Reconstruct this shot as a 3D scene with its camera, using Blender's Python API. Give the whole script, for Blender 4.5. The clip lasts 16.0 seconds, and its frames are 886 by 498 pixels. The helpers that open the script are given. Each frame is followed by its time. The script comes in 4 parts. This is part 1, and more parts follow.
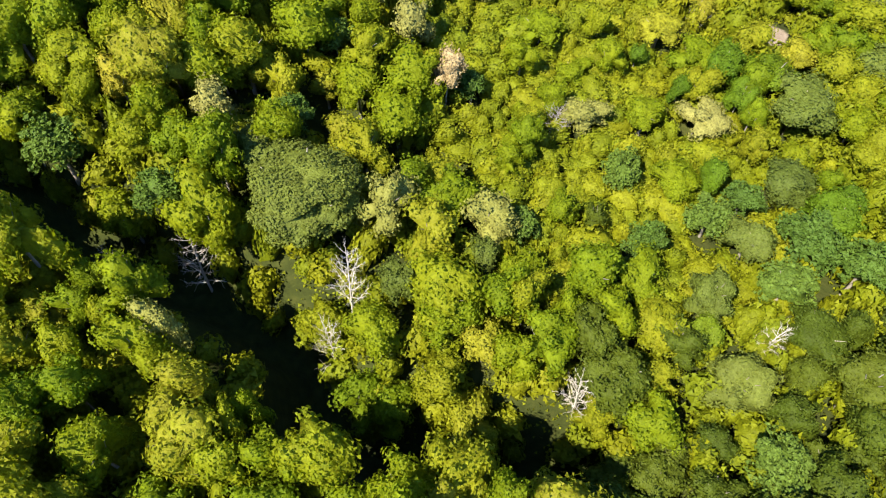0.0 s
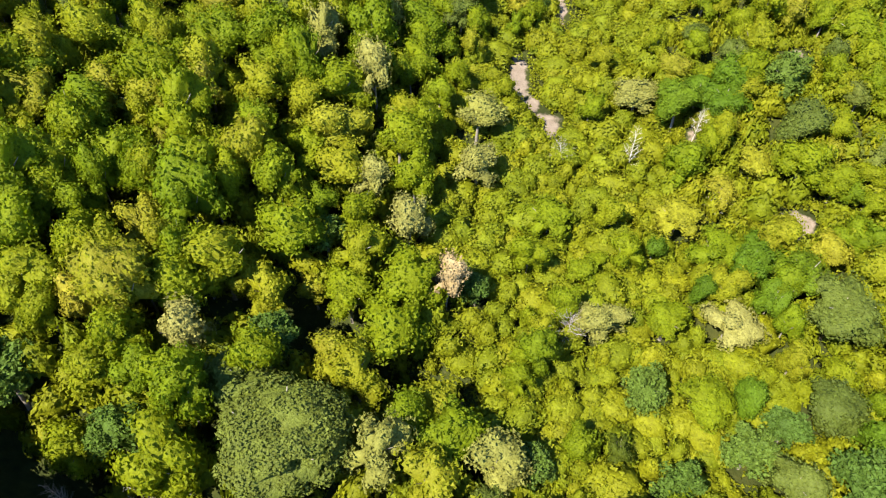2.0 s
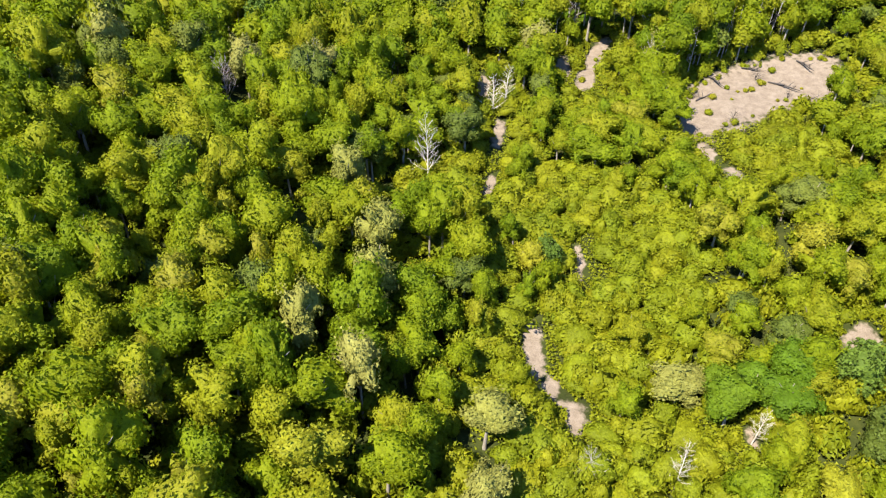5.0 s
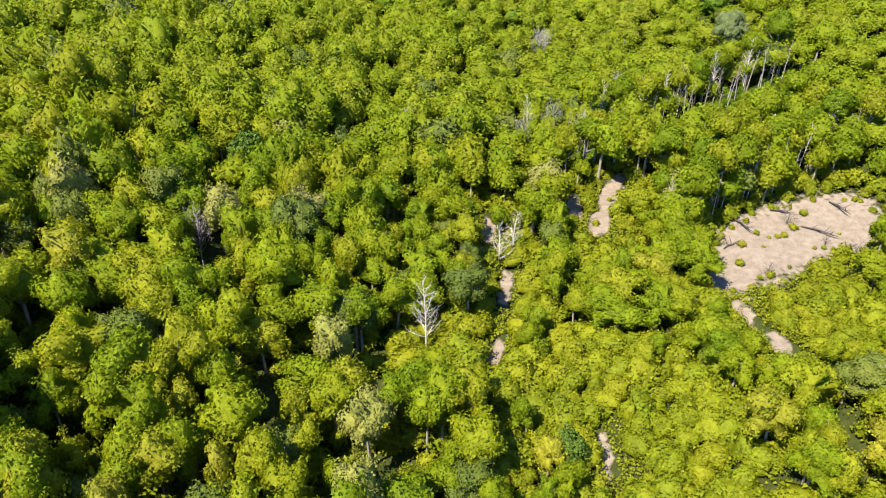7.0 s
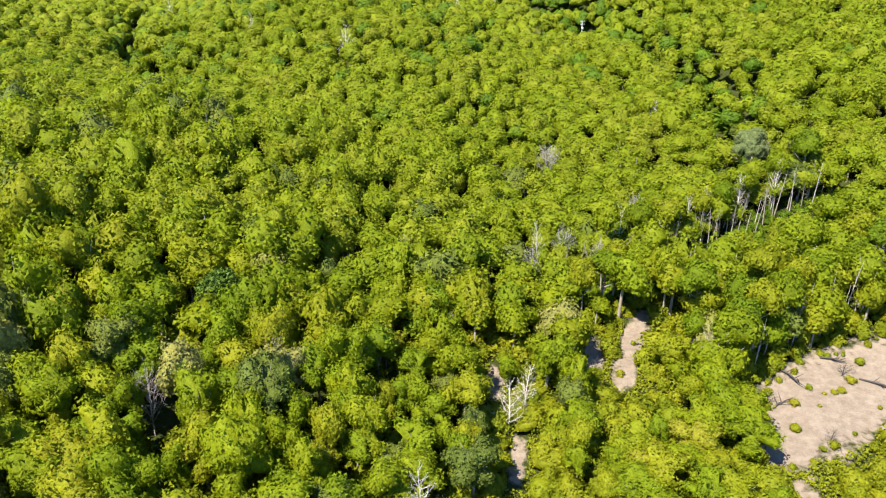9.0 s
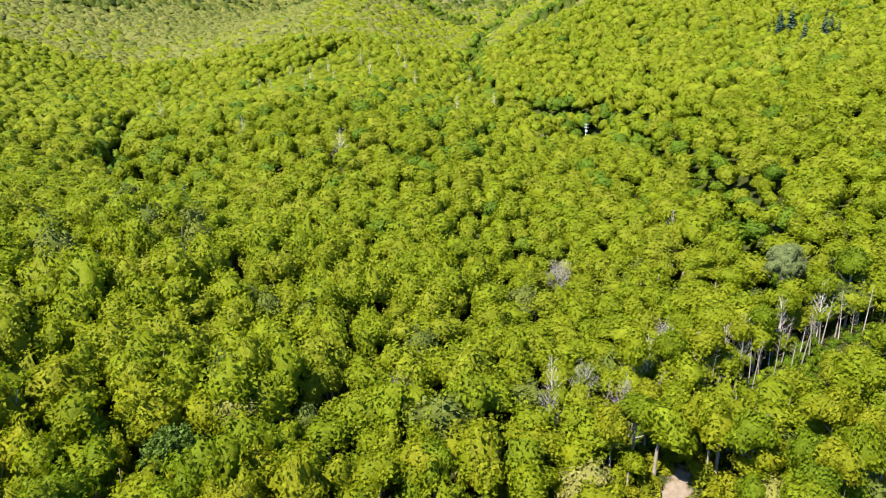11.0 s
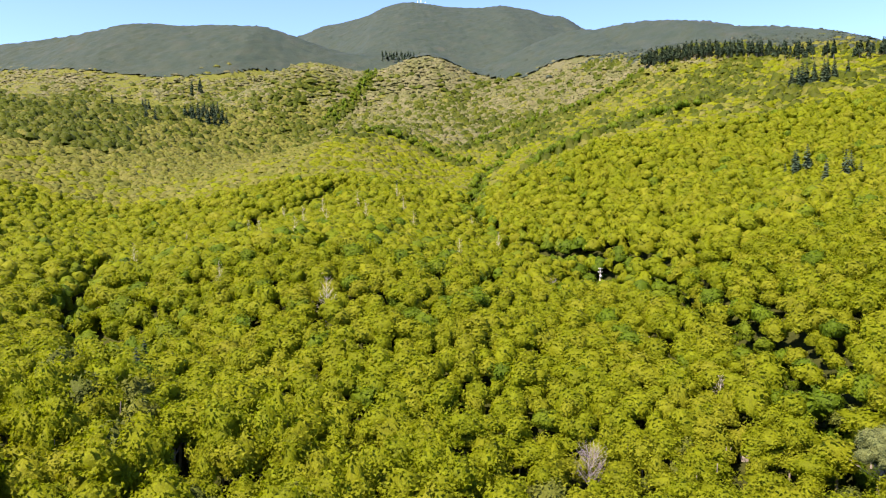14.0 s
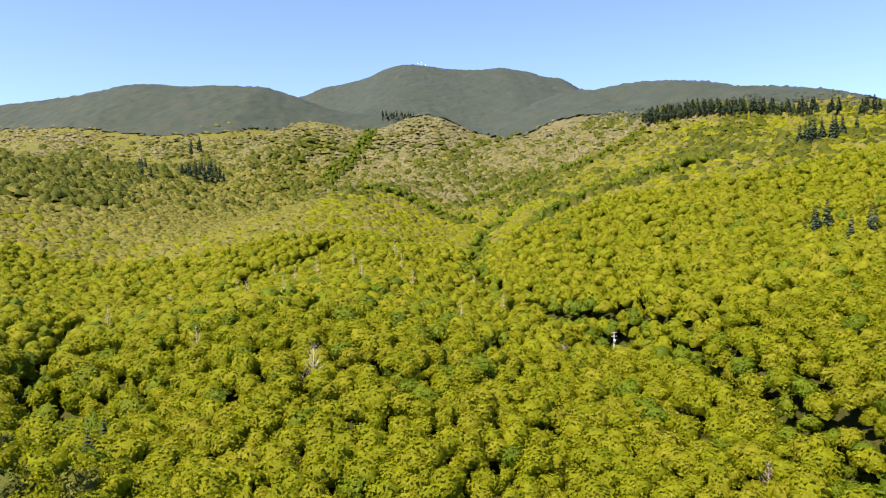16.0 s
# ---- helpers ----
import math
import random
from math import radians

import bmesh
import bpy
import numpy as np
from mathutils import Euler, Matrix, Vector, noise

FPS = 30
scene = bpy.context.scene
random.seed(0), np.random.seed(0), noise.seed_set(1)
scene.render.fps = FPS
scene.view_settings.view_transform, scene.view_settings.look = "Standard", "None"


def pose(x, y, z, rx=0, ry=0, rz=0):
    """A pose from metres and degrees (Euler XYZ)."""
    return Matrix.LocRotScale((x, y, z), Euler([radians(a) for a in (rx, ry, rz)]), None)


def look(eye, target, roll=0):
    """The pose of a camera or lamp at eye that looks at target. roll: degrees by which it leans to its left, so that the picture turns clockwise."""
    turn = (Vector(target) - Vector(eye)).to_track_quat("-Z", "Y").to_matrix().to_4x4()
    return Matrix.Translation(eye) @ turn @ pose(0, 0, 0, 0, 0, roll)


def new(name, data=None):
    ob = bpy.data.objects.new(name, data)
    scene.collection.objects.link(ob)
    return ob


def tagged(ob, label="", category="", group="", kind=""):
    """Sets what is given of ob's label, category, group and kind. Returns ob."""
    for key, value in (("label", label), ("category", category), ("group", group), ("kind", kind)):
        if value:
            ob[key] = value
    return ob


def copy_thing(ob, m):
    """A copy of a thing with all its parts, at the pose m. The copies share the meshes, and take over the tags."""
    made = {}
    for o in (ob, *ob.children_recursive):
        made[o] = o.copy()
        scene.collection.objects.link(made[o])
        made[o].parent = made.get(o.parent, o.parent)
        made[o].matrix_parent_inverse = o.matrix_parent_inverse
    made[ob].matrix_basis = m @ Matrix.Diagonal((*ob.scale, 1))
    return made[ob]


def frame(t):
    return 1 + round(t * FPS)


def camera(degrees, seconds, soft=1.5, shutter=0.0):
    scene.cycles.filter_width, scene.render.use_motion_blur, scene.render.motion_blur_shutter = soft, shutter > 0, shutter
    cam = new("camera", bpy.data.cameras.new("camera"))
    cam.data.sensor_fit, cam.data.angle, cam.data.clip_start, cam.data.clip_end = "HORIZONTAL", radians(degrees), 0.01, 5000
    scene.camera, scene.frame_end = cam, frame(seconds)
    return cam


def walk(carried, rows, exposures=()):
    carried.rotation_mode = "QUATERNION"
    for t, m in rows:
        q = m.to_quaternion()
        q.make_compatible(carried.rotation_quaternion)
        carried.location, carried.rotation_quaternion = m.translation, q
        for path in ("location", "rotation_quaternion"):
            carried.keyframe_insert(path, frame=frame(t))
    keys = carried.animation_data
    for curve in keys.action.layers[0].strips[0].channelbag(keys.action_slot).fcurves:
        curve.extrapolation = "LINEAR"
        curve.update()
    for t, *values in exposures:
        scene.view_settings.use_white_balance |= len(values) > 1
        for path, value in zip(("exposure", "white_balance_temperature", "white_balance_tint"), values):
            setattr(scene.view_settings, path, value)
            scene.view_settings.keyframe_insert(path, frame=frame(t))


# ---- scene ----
cam = camera(64.0, 16.0, soft=1.15)
METRES, EYE, TILT, LEAN, TURN = 140.0, 70.0, -58.0, 0.0, 0.0
ROWS = [
    (0.0, 0.0, 0.0, 0.0, 0.0, 0.0, 0.0),
    (0.5, -0.0001, 0.0145, 0.0231, -0.0, 2.03, -0.02),
    (1.0, -0.0002, 0.0294, 0.0472, -0.0, 4.01, -0.04),
    (1.5, -0.0004, 0.0445, 0.0719, -0.02, 6.0, -0.05),
    (2.0, -0.0005, 0.0602, 0.097, -0.01, 8.0, -0.06),
    (2.5, -0.0007, 0.076, 0.1226, -0.03, 10.02, -0.08),
    (3.0, -0.0009, 0.0918, 0.1487, -0.02, 12.0, -0.07),
    (3.5, -0.0009, 0.1078, 0.1751, -0.02, 13.97, -0.08),
    (4.0, -0.0014, 0.1236, 0.2022, -0.07, 15.92, -0.1),
    (6.5, -0.0018, 0.2063, 0.3365, -0.06, 25.8, -0.05),
    (7.0, -0.0019, 0.223, 0.3636, -0.05, 27.74, -0.06),
    (7.5, -0.0021, 0.2399, 0.3906, -0.07, 29.66, -0.06),
    (8.0, -0.0023, 0.2568, 0.4178, -0.07, 31.57, -0.06),
    (8.5, -0.0022, 0.2737, 0.445, -0.07, 33.44, -0.06),
    (9.0, -0.0023, 0.2905, 0.472, -0.09, 35.32, -0.08),
    (11.5, -0.0039, 0.3749, 0.6092, -0.12, 44.67, 0.0),
    (12.0, -0.0043, 0.3918, 0.6367, -0.12, 46.53, 0.02),
    (12.5, -0.0047, 0.4085, 0.6641, -0.12, 48.36, 0.02),
    (13.0, -0.0052, 0.4236, 0.6891, -0.13, 50.05, 0.03),
    (13.5, -0.006, 0.4407, 0.7164, -0.11, 51.91, 0.02),
    (14.0, -0.0065, 0.4576, 0.7439, -0.11, 53.76, 0.02),
    (14.5, -0.007, 0.4747, 0.7709, -0.11, 55.62, 0.02),
    (15.0, -0.0076, 0.4914, 0.798, -0.11, 57.46, 0.02),
    (15.5, -0.0082, 0.5091, 0.824, -0.12, 58.5, 0.03),
    (16.0, -0.0086, 0.5259, 0.8504, -0.13, 58.51, 0.04),
]
walk(cam, [(t, pose(0, 0, EYE, TILT, LEAN, TURN) @ pose(METRES * x, METRES * y, METRES * z, 90 + pitch, roll, yaw)) for t, x, y, z, yaw, pitch, roll in ROWS],
     [(0.0, 2.14, 6500, 10), (9.0, 2.16, 6500, 10), (11.5, 2.10, 6620, 11), (13.5, 1.97, 7150, 22), (14.5, 1.84, 7500, 29), (16.0, 1.82, 7600, 30)])

# ---- world, sun, exposure ----
SUN_TO = Vector((-0.52, -0.50, 1.0)).normalized()      # the way to the sun
elev = math.asin(SUN_TO.z)
world = bpy.data.worlds.new("sky_world")
scene.world = world
world.use_nodes = True
wn = world.node_tree
sky = wn.nodes.new("ShaderNodeTexSky")
sky.sky_type = "NISHITA"
sky.sun_disc = False
sky.sun_elevation = elev
sky.sun_rotation = math.atan2(SUN_TO.x, SUN_TO.y)
sky.altitude, sky.air_density, sky.dust_density, sky.ozone_density = 600, 1.0, 0.3, 1.0
hue = wn.nodes.new("ShaderNodeMix")
hue.data_type, hue.blend_type = "RGBA", "MULTIPLY"
hue.inputs[0].default_value, hue.inputs[7].default_value = 1.0, (0.50, 0.70, 0.93, 1)
wn.links.new(sky.outputs[0], hue.inputs[6])
wn.links.new(hue.outputs[2], wn.nodes["Background"].inputs[0])
wn.nodes["Background"].inputs[1].default_value = 0.098

sun = new("sun", bpy.data.lights.new("sun", "SUN"))
sun.data.energy, sun.data.angle, sun.data.color = 4.2, radians(0.6), (1.0, 0.93, 0.78)
sun.matrix_world = look((-200, 60, 400), Vector((-200, 60, 400)) - SUN_TO)
scene.view_settings.exposure = 2.14


# ---- materials ----
def mat_new(name):
    m = bpy.data.materials.new(name)
    m.use_nodes = True
    nt = m.node_tree
    return m, nt, nt.nodes["Principled BSDF"]


def nd(nt, kind, **ins):
    n = nt.nodes.new(kind)
    for k, v in ins.items():
        n.inputs[k].default_value = v
    return n


def math_node(nt, op, a, b=None):
    n = nt.nodes.new("ShaderNodeMath")
    n.operation = op
    for i, v in enumerate((a, b)):
        if v is None:
            continue
        if isinstance(v, (int, float)):
            n.inputs[i].default_value = v
        else:
            nt.links.new(v, n.inputs[i])
    return n.outputs[0]


def ramp(nt, fac, stops):
    r = nt.nodes.new("ShaderNodeValToRGB")
    el = r.color_ramp.elements
    el[0].position, el[0].color = stops[0][0], (*stops[0][1], 1)
    el[1].position, el[1].color = stops[-1][0], (*stops[-1][1], 1)
    for p, c in stops[1:-1]:
        e = el.new(p)
        e.color = (*c, 1)
    nt.links.new(fac, r.inputs[0])
    return r.outputs[0]


def mixc(nt, fac, a, b, blend="MIX"):
    n = nt.nodes.new("ShaderNodeMix")
    n.data_type, n.blend_type = "RGBA", blend
    if isinstance(fac, (int, float)):
        n.inputs[0].default_value = fac
    else:
        nt.links.new(fac, n.inputs[0])
    for i, v in ((6, a), (7, b)):
        if isinstance(v, tuple):
            n.inputs[i].default_value = (*v, 1)
        else:
            nt.links.new(v, n.inputs[i])
    return n.outputs[2]


def noise_tex(nt, scale, detail=3.0, rough=0.55, world_space=True):
    n = nd(nt, "ShaderNodeTexNoise", Scale=scale, Detail=detail, Roughness=rough)
    if world_space:
        g = nt.nodes.new("ShaderNodeNewGeometry")
        nt.links.new(g.outputs["Position"], n.inputs["Vector"])
    else:
        g = nt.nodes.new("ShaderNodeTexCoord")
        nt.links.new(g.outputs["Object"], n.inputs["Vector"])
    return n.outputs["Fac"]


def leaf_material(name, tones, sheer=0.52, patch=0.25, gloss=0.5, grain=(0.80, 1.18)):
    """Foliage: a tone of its own for each tree, a lighter or darker one for each spray, and slow patches over the hill."""
    m, nt, bsdf = mat_new(name)
    info = nt.nodes.new("ShaderNodeObjectInfo")
    att = nt.nodes.new("ShaderNodeAttribute")
    att.attribute_name = "tone"
    geo = nt.nodes.new("ShaderNodeNewGeometry")
    tree = math_node(nt, "FRACT", math_node(nt, "ADD", info.outputs["Random"], att.outputs["Fac"]))
    slow = noise_tex(nt, 0.03, 3.0)
    pick = math_node(nt, "ADD", math_node(nt, "ADD", math_node(nt, "MULTIPLY", tree, 0.8 * (1 - patch)), 0.12), math_node(nt, "MULTIPLY", slow, patch))
    pick = math_node(nt, "ADD", pick, math_node(nt, "MULTIPLY", math_node(nt, "SUBTRACT", geo.outputs["Random Per Island"], 0.5), 0.12))
    col = ramp(nt, pick, tones)
    isl = math_node(nt, "ADD", math_node(nt, "MULTIPLY", geo.outputs["Random Per Island"], 0.28), 0.87)
    # Leaf grain; its dark end also paints the gaps between leaves and clumps.
    leafy = nt.nodes.new("ShaderNodeMapRange")
    leafy.inputs["From Min"].default_value, leafy.inputs["From Max"].default_value = 0.36, 0.62
    leafy.inputs["To Min"].default_value, leafy.inputs["To Max"].default_value = grain
    nt.links.new(noise_tex(nt, 3.2, 3.0, 0.7), leafy.inputs["Value"])
    clump = nt.nodes.new("ShaderNodeMapRange")
    clump.inputs["From Min"].default_value, clump.inputs["From Max"].default_value = 0.35, 0.65
    clump.inputs["To Min"].default_value, clump.inputs["To Max"].default_value = 0.88, 1.12
    nt.links.new(noise_tex(nt, 0.55, 2.0, 0.6), clump.inputs["Value"])
    fine = math_node(nt, "MULTIPLY", leafy.outputs[0], clump.outputs[0])
    val = nd(nt, "ShaderNodeHueSaturation")
    nt.links.new(math_node(nt, "MULTIPLY", isl, fine), val.inputs["Value"])
    nt.links.new(col, val.inputs["Color"])
    nt.links.new(val.outputs[0], bsdf.inputs["Base Color"])
    bsdf.inputs["Roughness"].default_value = gloss
    bsdf.inputs["Specular IOR Level"].default_value = 0.10
    rel = nd(nt, "ShaderNodeBump", Strength=0.8, Distance=0.25)
    nt.links.new(noise_tex(nt, 3.0, 3.0, 0.7), rel.inputs["Height"])
    nt.links.new(rel.outputs[0], bsdf.inputs["Normal"])
    tr = nt.nodes.new("ShaderNodeBsdfTranslucent")
    nt.links.new(mixc(nt, 1.0, val.outputs[0], (1.0, 1.05, 0.35), "MULTIPLY"), tr.inputs[0])
    mx = nt.nodes.new("ShaderNodeMixShader")
    mx.inputs[0].default_value = sheer
    nt.links.new(bsdf.outputs[0], mx.inputs[1])
    nt.links.new(tr.outputs[0], mx.inputs[2])
    nt.links.new(mx.outputs[0], nt.nodes["Material Output"].inputs["Surface"])
    return m


M_CHEST = leaf_material("chestnut_leaves", [(0.0, (0.0645, 0.1120, 0.0054)), (0.25, (0.1092, 0.1560, 0.0052)), (0.6, (0.1622, 0.1930, 0.0054)), (0.85, (0.2007, 0.2050, 0.0099)), (1.0, (0.2080, 0.1820, 0.0360))])
M_FOREST = leaf_material("hill_chestnut_leaves", [(0.0, (0.1200, 0.1641, 0.0066)), (0.3, (0.1485, 0.1892, 0.0066)), (0.6, (0.1688, 0.2028, 0.0077)), (0.85, (0.1892, 0.2100, 0.0132)), (1.0, (0.2034, 0.2037, 0.0328))], patch=0.35)
# Greyer and bluer than M_FOREST: haze put into the leaf colour.
M_HAZY_HILL = leaf_material("hazy_chestnut_leaves", [(0.0, (0.0618, 0.0923, 0.0176)), (0.3, (0.0924, 0.1098, 0.0187)), (0.6, (0.1158, 0.1263, 0.0221)), (0.85, (0.1313, 0.1315, 0.0348)), (1.0, (0.1390, 0.1388, 0.0704))], sheer=0.3, patch=0.45)
M_OAK = leaf_material("oak_leaves", [(0.0, (0.0439, 0.0613, 0.0090)), (0.5, (0.0659, 0.0851, 0.0120)), (1.0, (0.0915, 0.1046, 0.0150))], sheer=0.2)
M_LOCUST = leaf_material("locust_leaves", [(0.0, (0.0425, 0.0782, 0.0108)), (0.5, (0.0612, 0.1020, 0.0135)), (1.0, (0.0850, 0.1232, 0.0162))], sheer=0.25)
M_GREEN = leaf_material("undergrowth_leaves", [(0.0, (0.0876, 0.1167, 0.0048)), (0.5, (0.1251, 0.1431, 0.0048)), (1.0, (0.1619, 0.1594, 0.0059))], sheer=0.3)
M_CREAM = leaf_material("cream_seed_tassels", [(0.0, (0.2022, 0.1492, 0.0655)), (0.5, (0.2471, 0.1812, 0.0907)), (1.0, (0.1909, 0.1598, 0.0504))], sheer=0.1)
M_PALE = leaf_material("pale_olive_leaves", [(0.0, (0.1129, 0.1188, 0.0211)), (0.5, (0.1411, 0.1410, 0.0288)), (1.0, (0.1693, 0.1584, 0.0432))], sheer=0.2)
M_YELLOW = leaf_material("yellowing_leaves", [(0.0, (0.1440, 0.1548, 0.0080)), (0.5, (0.1692, 0.1670, 0.0100)), (1.0, (0.1872, 0.1620, 0.0140))], sheer=0.3)
M_PINE = leaf_material("fir_needles", [(0.0, (0.022, 0.045, 0.026)), (0.5, (0.032, 0.058, 0.032)), (1.0, (0.045, 0.070, 0.038))], sheer=0.08)
M_DEEP = leaf_material("deep_green_leaves", [(0.0, (0.0331, 0.0499, 0.0043)), (0.5, (0.0478, 0.0672, 0.0050)), (1.0, (0.0699, 0.0832, 0.0072))], sheer=0.3)
M_FRESH = leaf_material("fresh_green_leaves", [(0.0, (0.0480, 0.0920, 0.0060)), (0.5, (0.0780, 0.1300, 0.0060)), (1.0, (0.1200, 0.1560, 0.0080))], sheer=0.4)
M_WILLOW = leaf_material("willow_leaves", [(0.0, (0.0975, 0.1230, 0.0434)), (0.5, (0.1200, 0.1435, 0.0527)), (1.0, (0.1425, 0.1640, 0.0620))], sheer=0.2)
# The blue-grey share of this beech colour is painted haze.
M_HAZY_BEECH = leaf_material("hazy_beech_leaves", [(0.0, (0.0172, 0.0309, 0.0246)), (0.45, (0.0245, 0.0395, 0.0290)), (0.75, (0.0345, 0.0473, 0.0334)), (1.0, (0.0517, 0.0549, 0.0446))], sheer=0.1, patch=0.55)
M_DRYHILL = leaf_material("sunburnt_leaves", [(0.0, (0.0614, 0.0768, 0.0222)), (0.5, (0.0907, 0.0987, 0.0363)), (1.0, (0.1361, 0.1240, 0.0747))], sheer=0.15, patch=0.6)


def bark_material(name, a, b, scale=6.0, rough=0.9):
    m, nt, bsdf = mat_new(name)
    n1 = noise_tex(nt, scale, 5.0, 0.65, False)
    n2 = noise_tex(nt, scale * 0.2, 2.0, 0.5)
    col = ramp(nt, math_node(nt, "ADD", math_node(nt, "MULTIPLY", n1, 0.65), math_node(nt, "MULTIPLY", n2, 0.35)), [(0.3, a), (0.7, b)])
    nt.links.new(col, bsdf.inputs["Base Color"])
    bsdf.inputs["Roughness"].default_value = rough
    bump = nd(nt, "ShaderNodeBump", Strength=0.6, Distance=0.03)
    nt.links.new(n1, bump.inputs["Height"])
    nt.links.new(bump.outputs[0], bsdf.inputs["Normal"])
    return m


M_BARK = bark_material("bark", (0.10, 0.08, 0.06), (0.27, 0.24, 0.20))
M_DEAD = bark_material("bleached_dead_wood", (0.30, 0.26, 0.22), (0.54, 0.48, 0.43))
M_TWIG = bark_material("grey_twigs", (0.19, 0.16, 0.16), (0.34, 0.30, 0.30))
M_CONCRETE = bark_material("weathered_concrete", (0.42, 0.41, 0.39), (0.60, 0.59, 0.56), 3.0, 0.85)
M_STEEL = bark_material("galvanised_steel", (0.36, 0.37, 0.38), (0.52, 0.53, 0.54), 8.0, 0.5)
M_GLAZE = bark_material("glazed_insulator", (0.45, 0.42, 0.38), (0.62, 0.60, 0.56), 4.0, 0.25)
M_ROCK = bark_material("pale_rock", (0.24, 0.205, 0.165), (0.42, 0.37, 0.31), 1.2, 0.9)


def ground_material():
    m, nt, bsdf = mat_new("forest_floor")
    att = nt.nodes.new("ShaderNodeAttribute")
    att.attribute_name = "bare"
    n1, n2, n3 = noise_tex(nt, 0.05, 4.0), noise_tex(nt, 0.8, 5.0, 0.65), noise_tex(nt, 6.0, 4.0, 0.7)
    mixn = math_node(nt, "ADD", math_node(nt, "MULTIPLY", n1, 0.5), math_node(nt, "MULTIPLY", n2, 0.5))
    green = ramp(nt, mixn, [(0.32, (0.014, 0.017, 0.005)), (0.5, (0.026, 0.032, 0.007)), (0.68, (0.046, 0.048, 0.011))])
    soil = ramp(nt, math_node(nt, "ADD", math_node(nt, "MULTIPLY", n2, 0.55), math_node(nt, "MULTIPLY", n3, 0.45)), [(0.3, (0.098, 0.074, 0.055)), (0.5, (0.155, 0.122, 0.094)), (0.7, (0.220, 0.180, 0.145))])
    edge = math_node(nt, "ADD", att.outputs["Fac"], math_node(nt, "MULTIPLY", math_node(nt, "SUBTRACT", math_node(nt, "ADD", math_node(nt, "MULTIPLY", n2, 0.6), math_node(nt, "MULTIPLY", noise_tex(nt, 0.28, 3.0), 0.4)), 0.5), 1.0))
    fac = nt.nodes.new("ShaderNodeMapRange")
    fac.inputs["From Min"].default_value, fac.inputs["From Max"].default_value = 0.42, 0.56
    nt.links.new(edge, fac.inputs["Value"])
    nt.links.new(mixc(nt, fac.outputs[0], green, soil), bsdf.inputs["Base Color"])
    bsdf.inputs["Roughness"].default_value = 0.95
    bsdf.inputs["Specular IOR Level"].default_value = 0.08
    bump = nd(nt, "ShaderNodeBump", Strength=0.8, Distance=0.25)
    nt.links.new(math_node(nt, "ADD", n2, math_node(nt, "MULTIPLY", n3, 0.3)), bump.inputs["Height"])
    nt.links.new(bump.outputs[0], bsdf.inputs["Normal"])
    return m


M_GROUND = ground_material()


# ---- the lie of the land ----
# swells and hollows of the valley: centre x, y, rise, half-lengths, turn in degrees
SWELLS = [
    (-74, 737, -97.6, 298, 214, 94),
    (-103, 107, 21.8, 262, 63, 76),
    (-45, 214, -20.3, 114, 95, 63),
    (27, 441, -26.7, 48, 193, 7),
    (768, 1379, -6.0, 249, 420, 43),
    (-65, 742, 43.6, 73, 191, 173),
    (31, 446, 25.8, 144, 86, 84),
    (-380, 956, -44.2, 176, 100, 33),
    (650, 1630, -6.2, 381, 350, 81),
    (78, 100, -24.0, 72, 69, 59),
    (61, 104, 17.0, 52, 35, 106),
    (-156, 1112, 59.2, 247, 115, 56),
    (289, 842, 53.8, 420, 90, 115),
    (359, 742, -40.2, 120, 163, 23),
    (89, 434, -18.9, 238, 100, 179),
    (553, 354, 36.6, 409, 354, 144),
    (-78, 295, -13.5, 71, 33, 145),
    (-171, 490, -17.0, 245, 81, 141),
    (-74, 623, 12.6, 250, 94, 91),
    (-12, 1120, 58, 64, 130, 0),
    (-195, 1120, 20, 55, 110, 0),
]


def bell(v, m, w):
    return np.exp(-((v - m) / w) ** 2)


def valley(x, y):
    v = -13.7 + 11.6 * x / 1000 + 2.2 * 100 / (1 + np.exp(-(y - 450) / 180))
    for cx, cy, a, ra, rb, turn in SWELLS:
        c, s, dx, dy = math.cos(radians(turn)), math.sin(radians(turn)), x - cx, y - cy
        v = v + a * np.exp(-(((dx * c + dy * s) / ra) ** 2 + ((dy * c - dx * s) / rb) ** 2))
    return v


# the stream bed on the east side of the spur: its bends from the head of the valley down
GULLY = [(-75, 57), (-49, 50), (-44, 45.5), (-30, 40), (-24, 37), (-15, 31), (-13.5, 24), (-5, 20.5), (4, 19.5), (14, 18.5)]
WEST_CREEK = [(-55, 505), (-72, 475), (-95, 440), (-112, 415), (-121, 365), (-104, 315), (-75, 285)]
ROAD = [(51, 545), (58, 554), (75, 560), (95, 585), (115, 608), (135, 616), (164, 612), (180, 614)]
CREEK = [(95, 790), (60, 740), (38, 650), (22, 560), (14, 490), (20, 440), (36, 405), (50, 384), (57.5, 369), (60, 353), (64, 333), (66.5, 308), (69, 297), (70, 284), (71, 273), (71, 263), (68.5, 250), (68, 236)]
# a deep hollow in the wood near the start
HOLLOW = [(-16, 61), (-12.5, 57.8), (-8, 54.8), (-3.5, 52.8), (-0.5, 52.6)]
# an old track at the wood's edge
TRACK = [(26, 192), (36, 194), (45, 199), (54, 203.5), (64, 209), (76, 213)]


def off_line(x, y, line):
    """How far places lie from a line of bends."""
    best = np.full(np.shape(x), 1e9)
    for (ax, ay), (bx, by) in zip(line, line[1:]):
        dx, dy = bx - ax, by - ay
        t = np.clip(((x - ax) * dx + (y - ay) * dy) / (dx * dx + dy * dy), 0, 1)
        best = np.minimum(best, np.hypot(x - ax - t * dx, y - ay - t * dy))
    return best


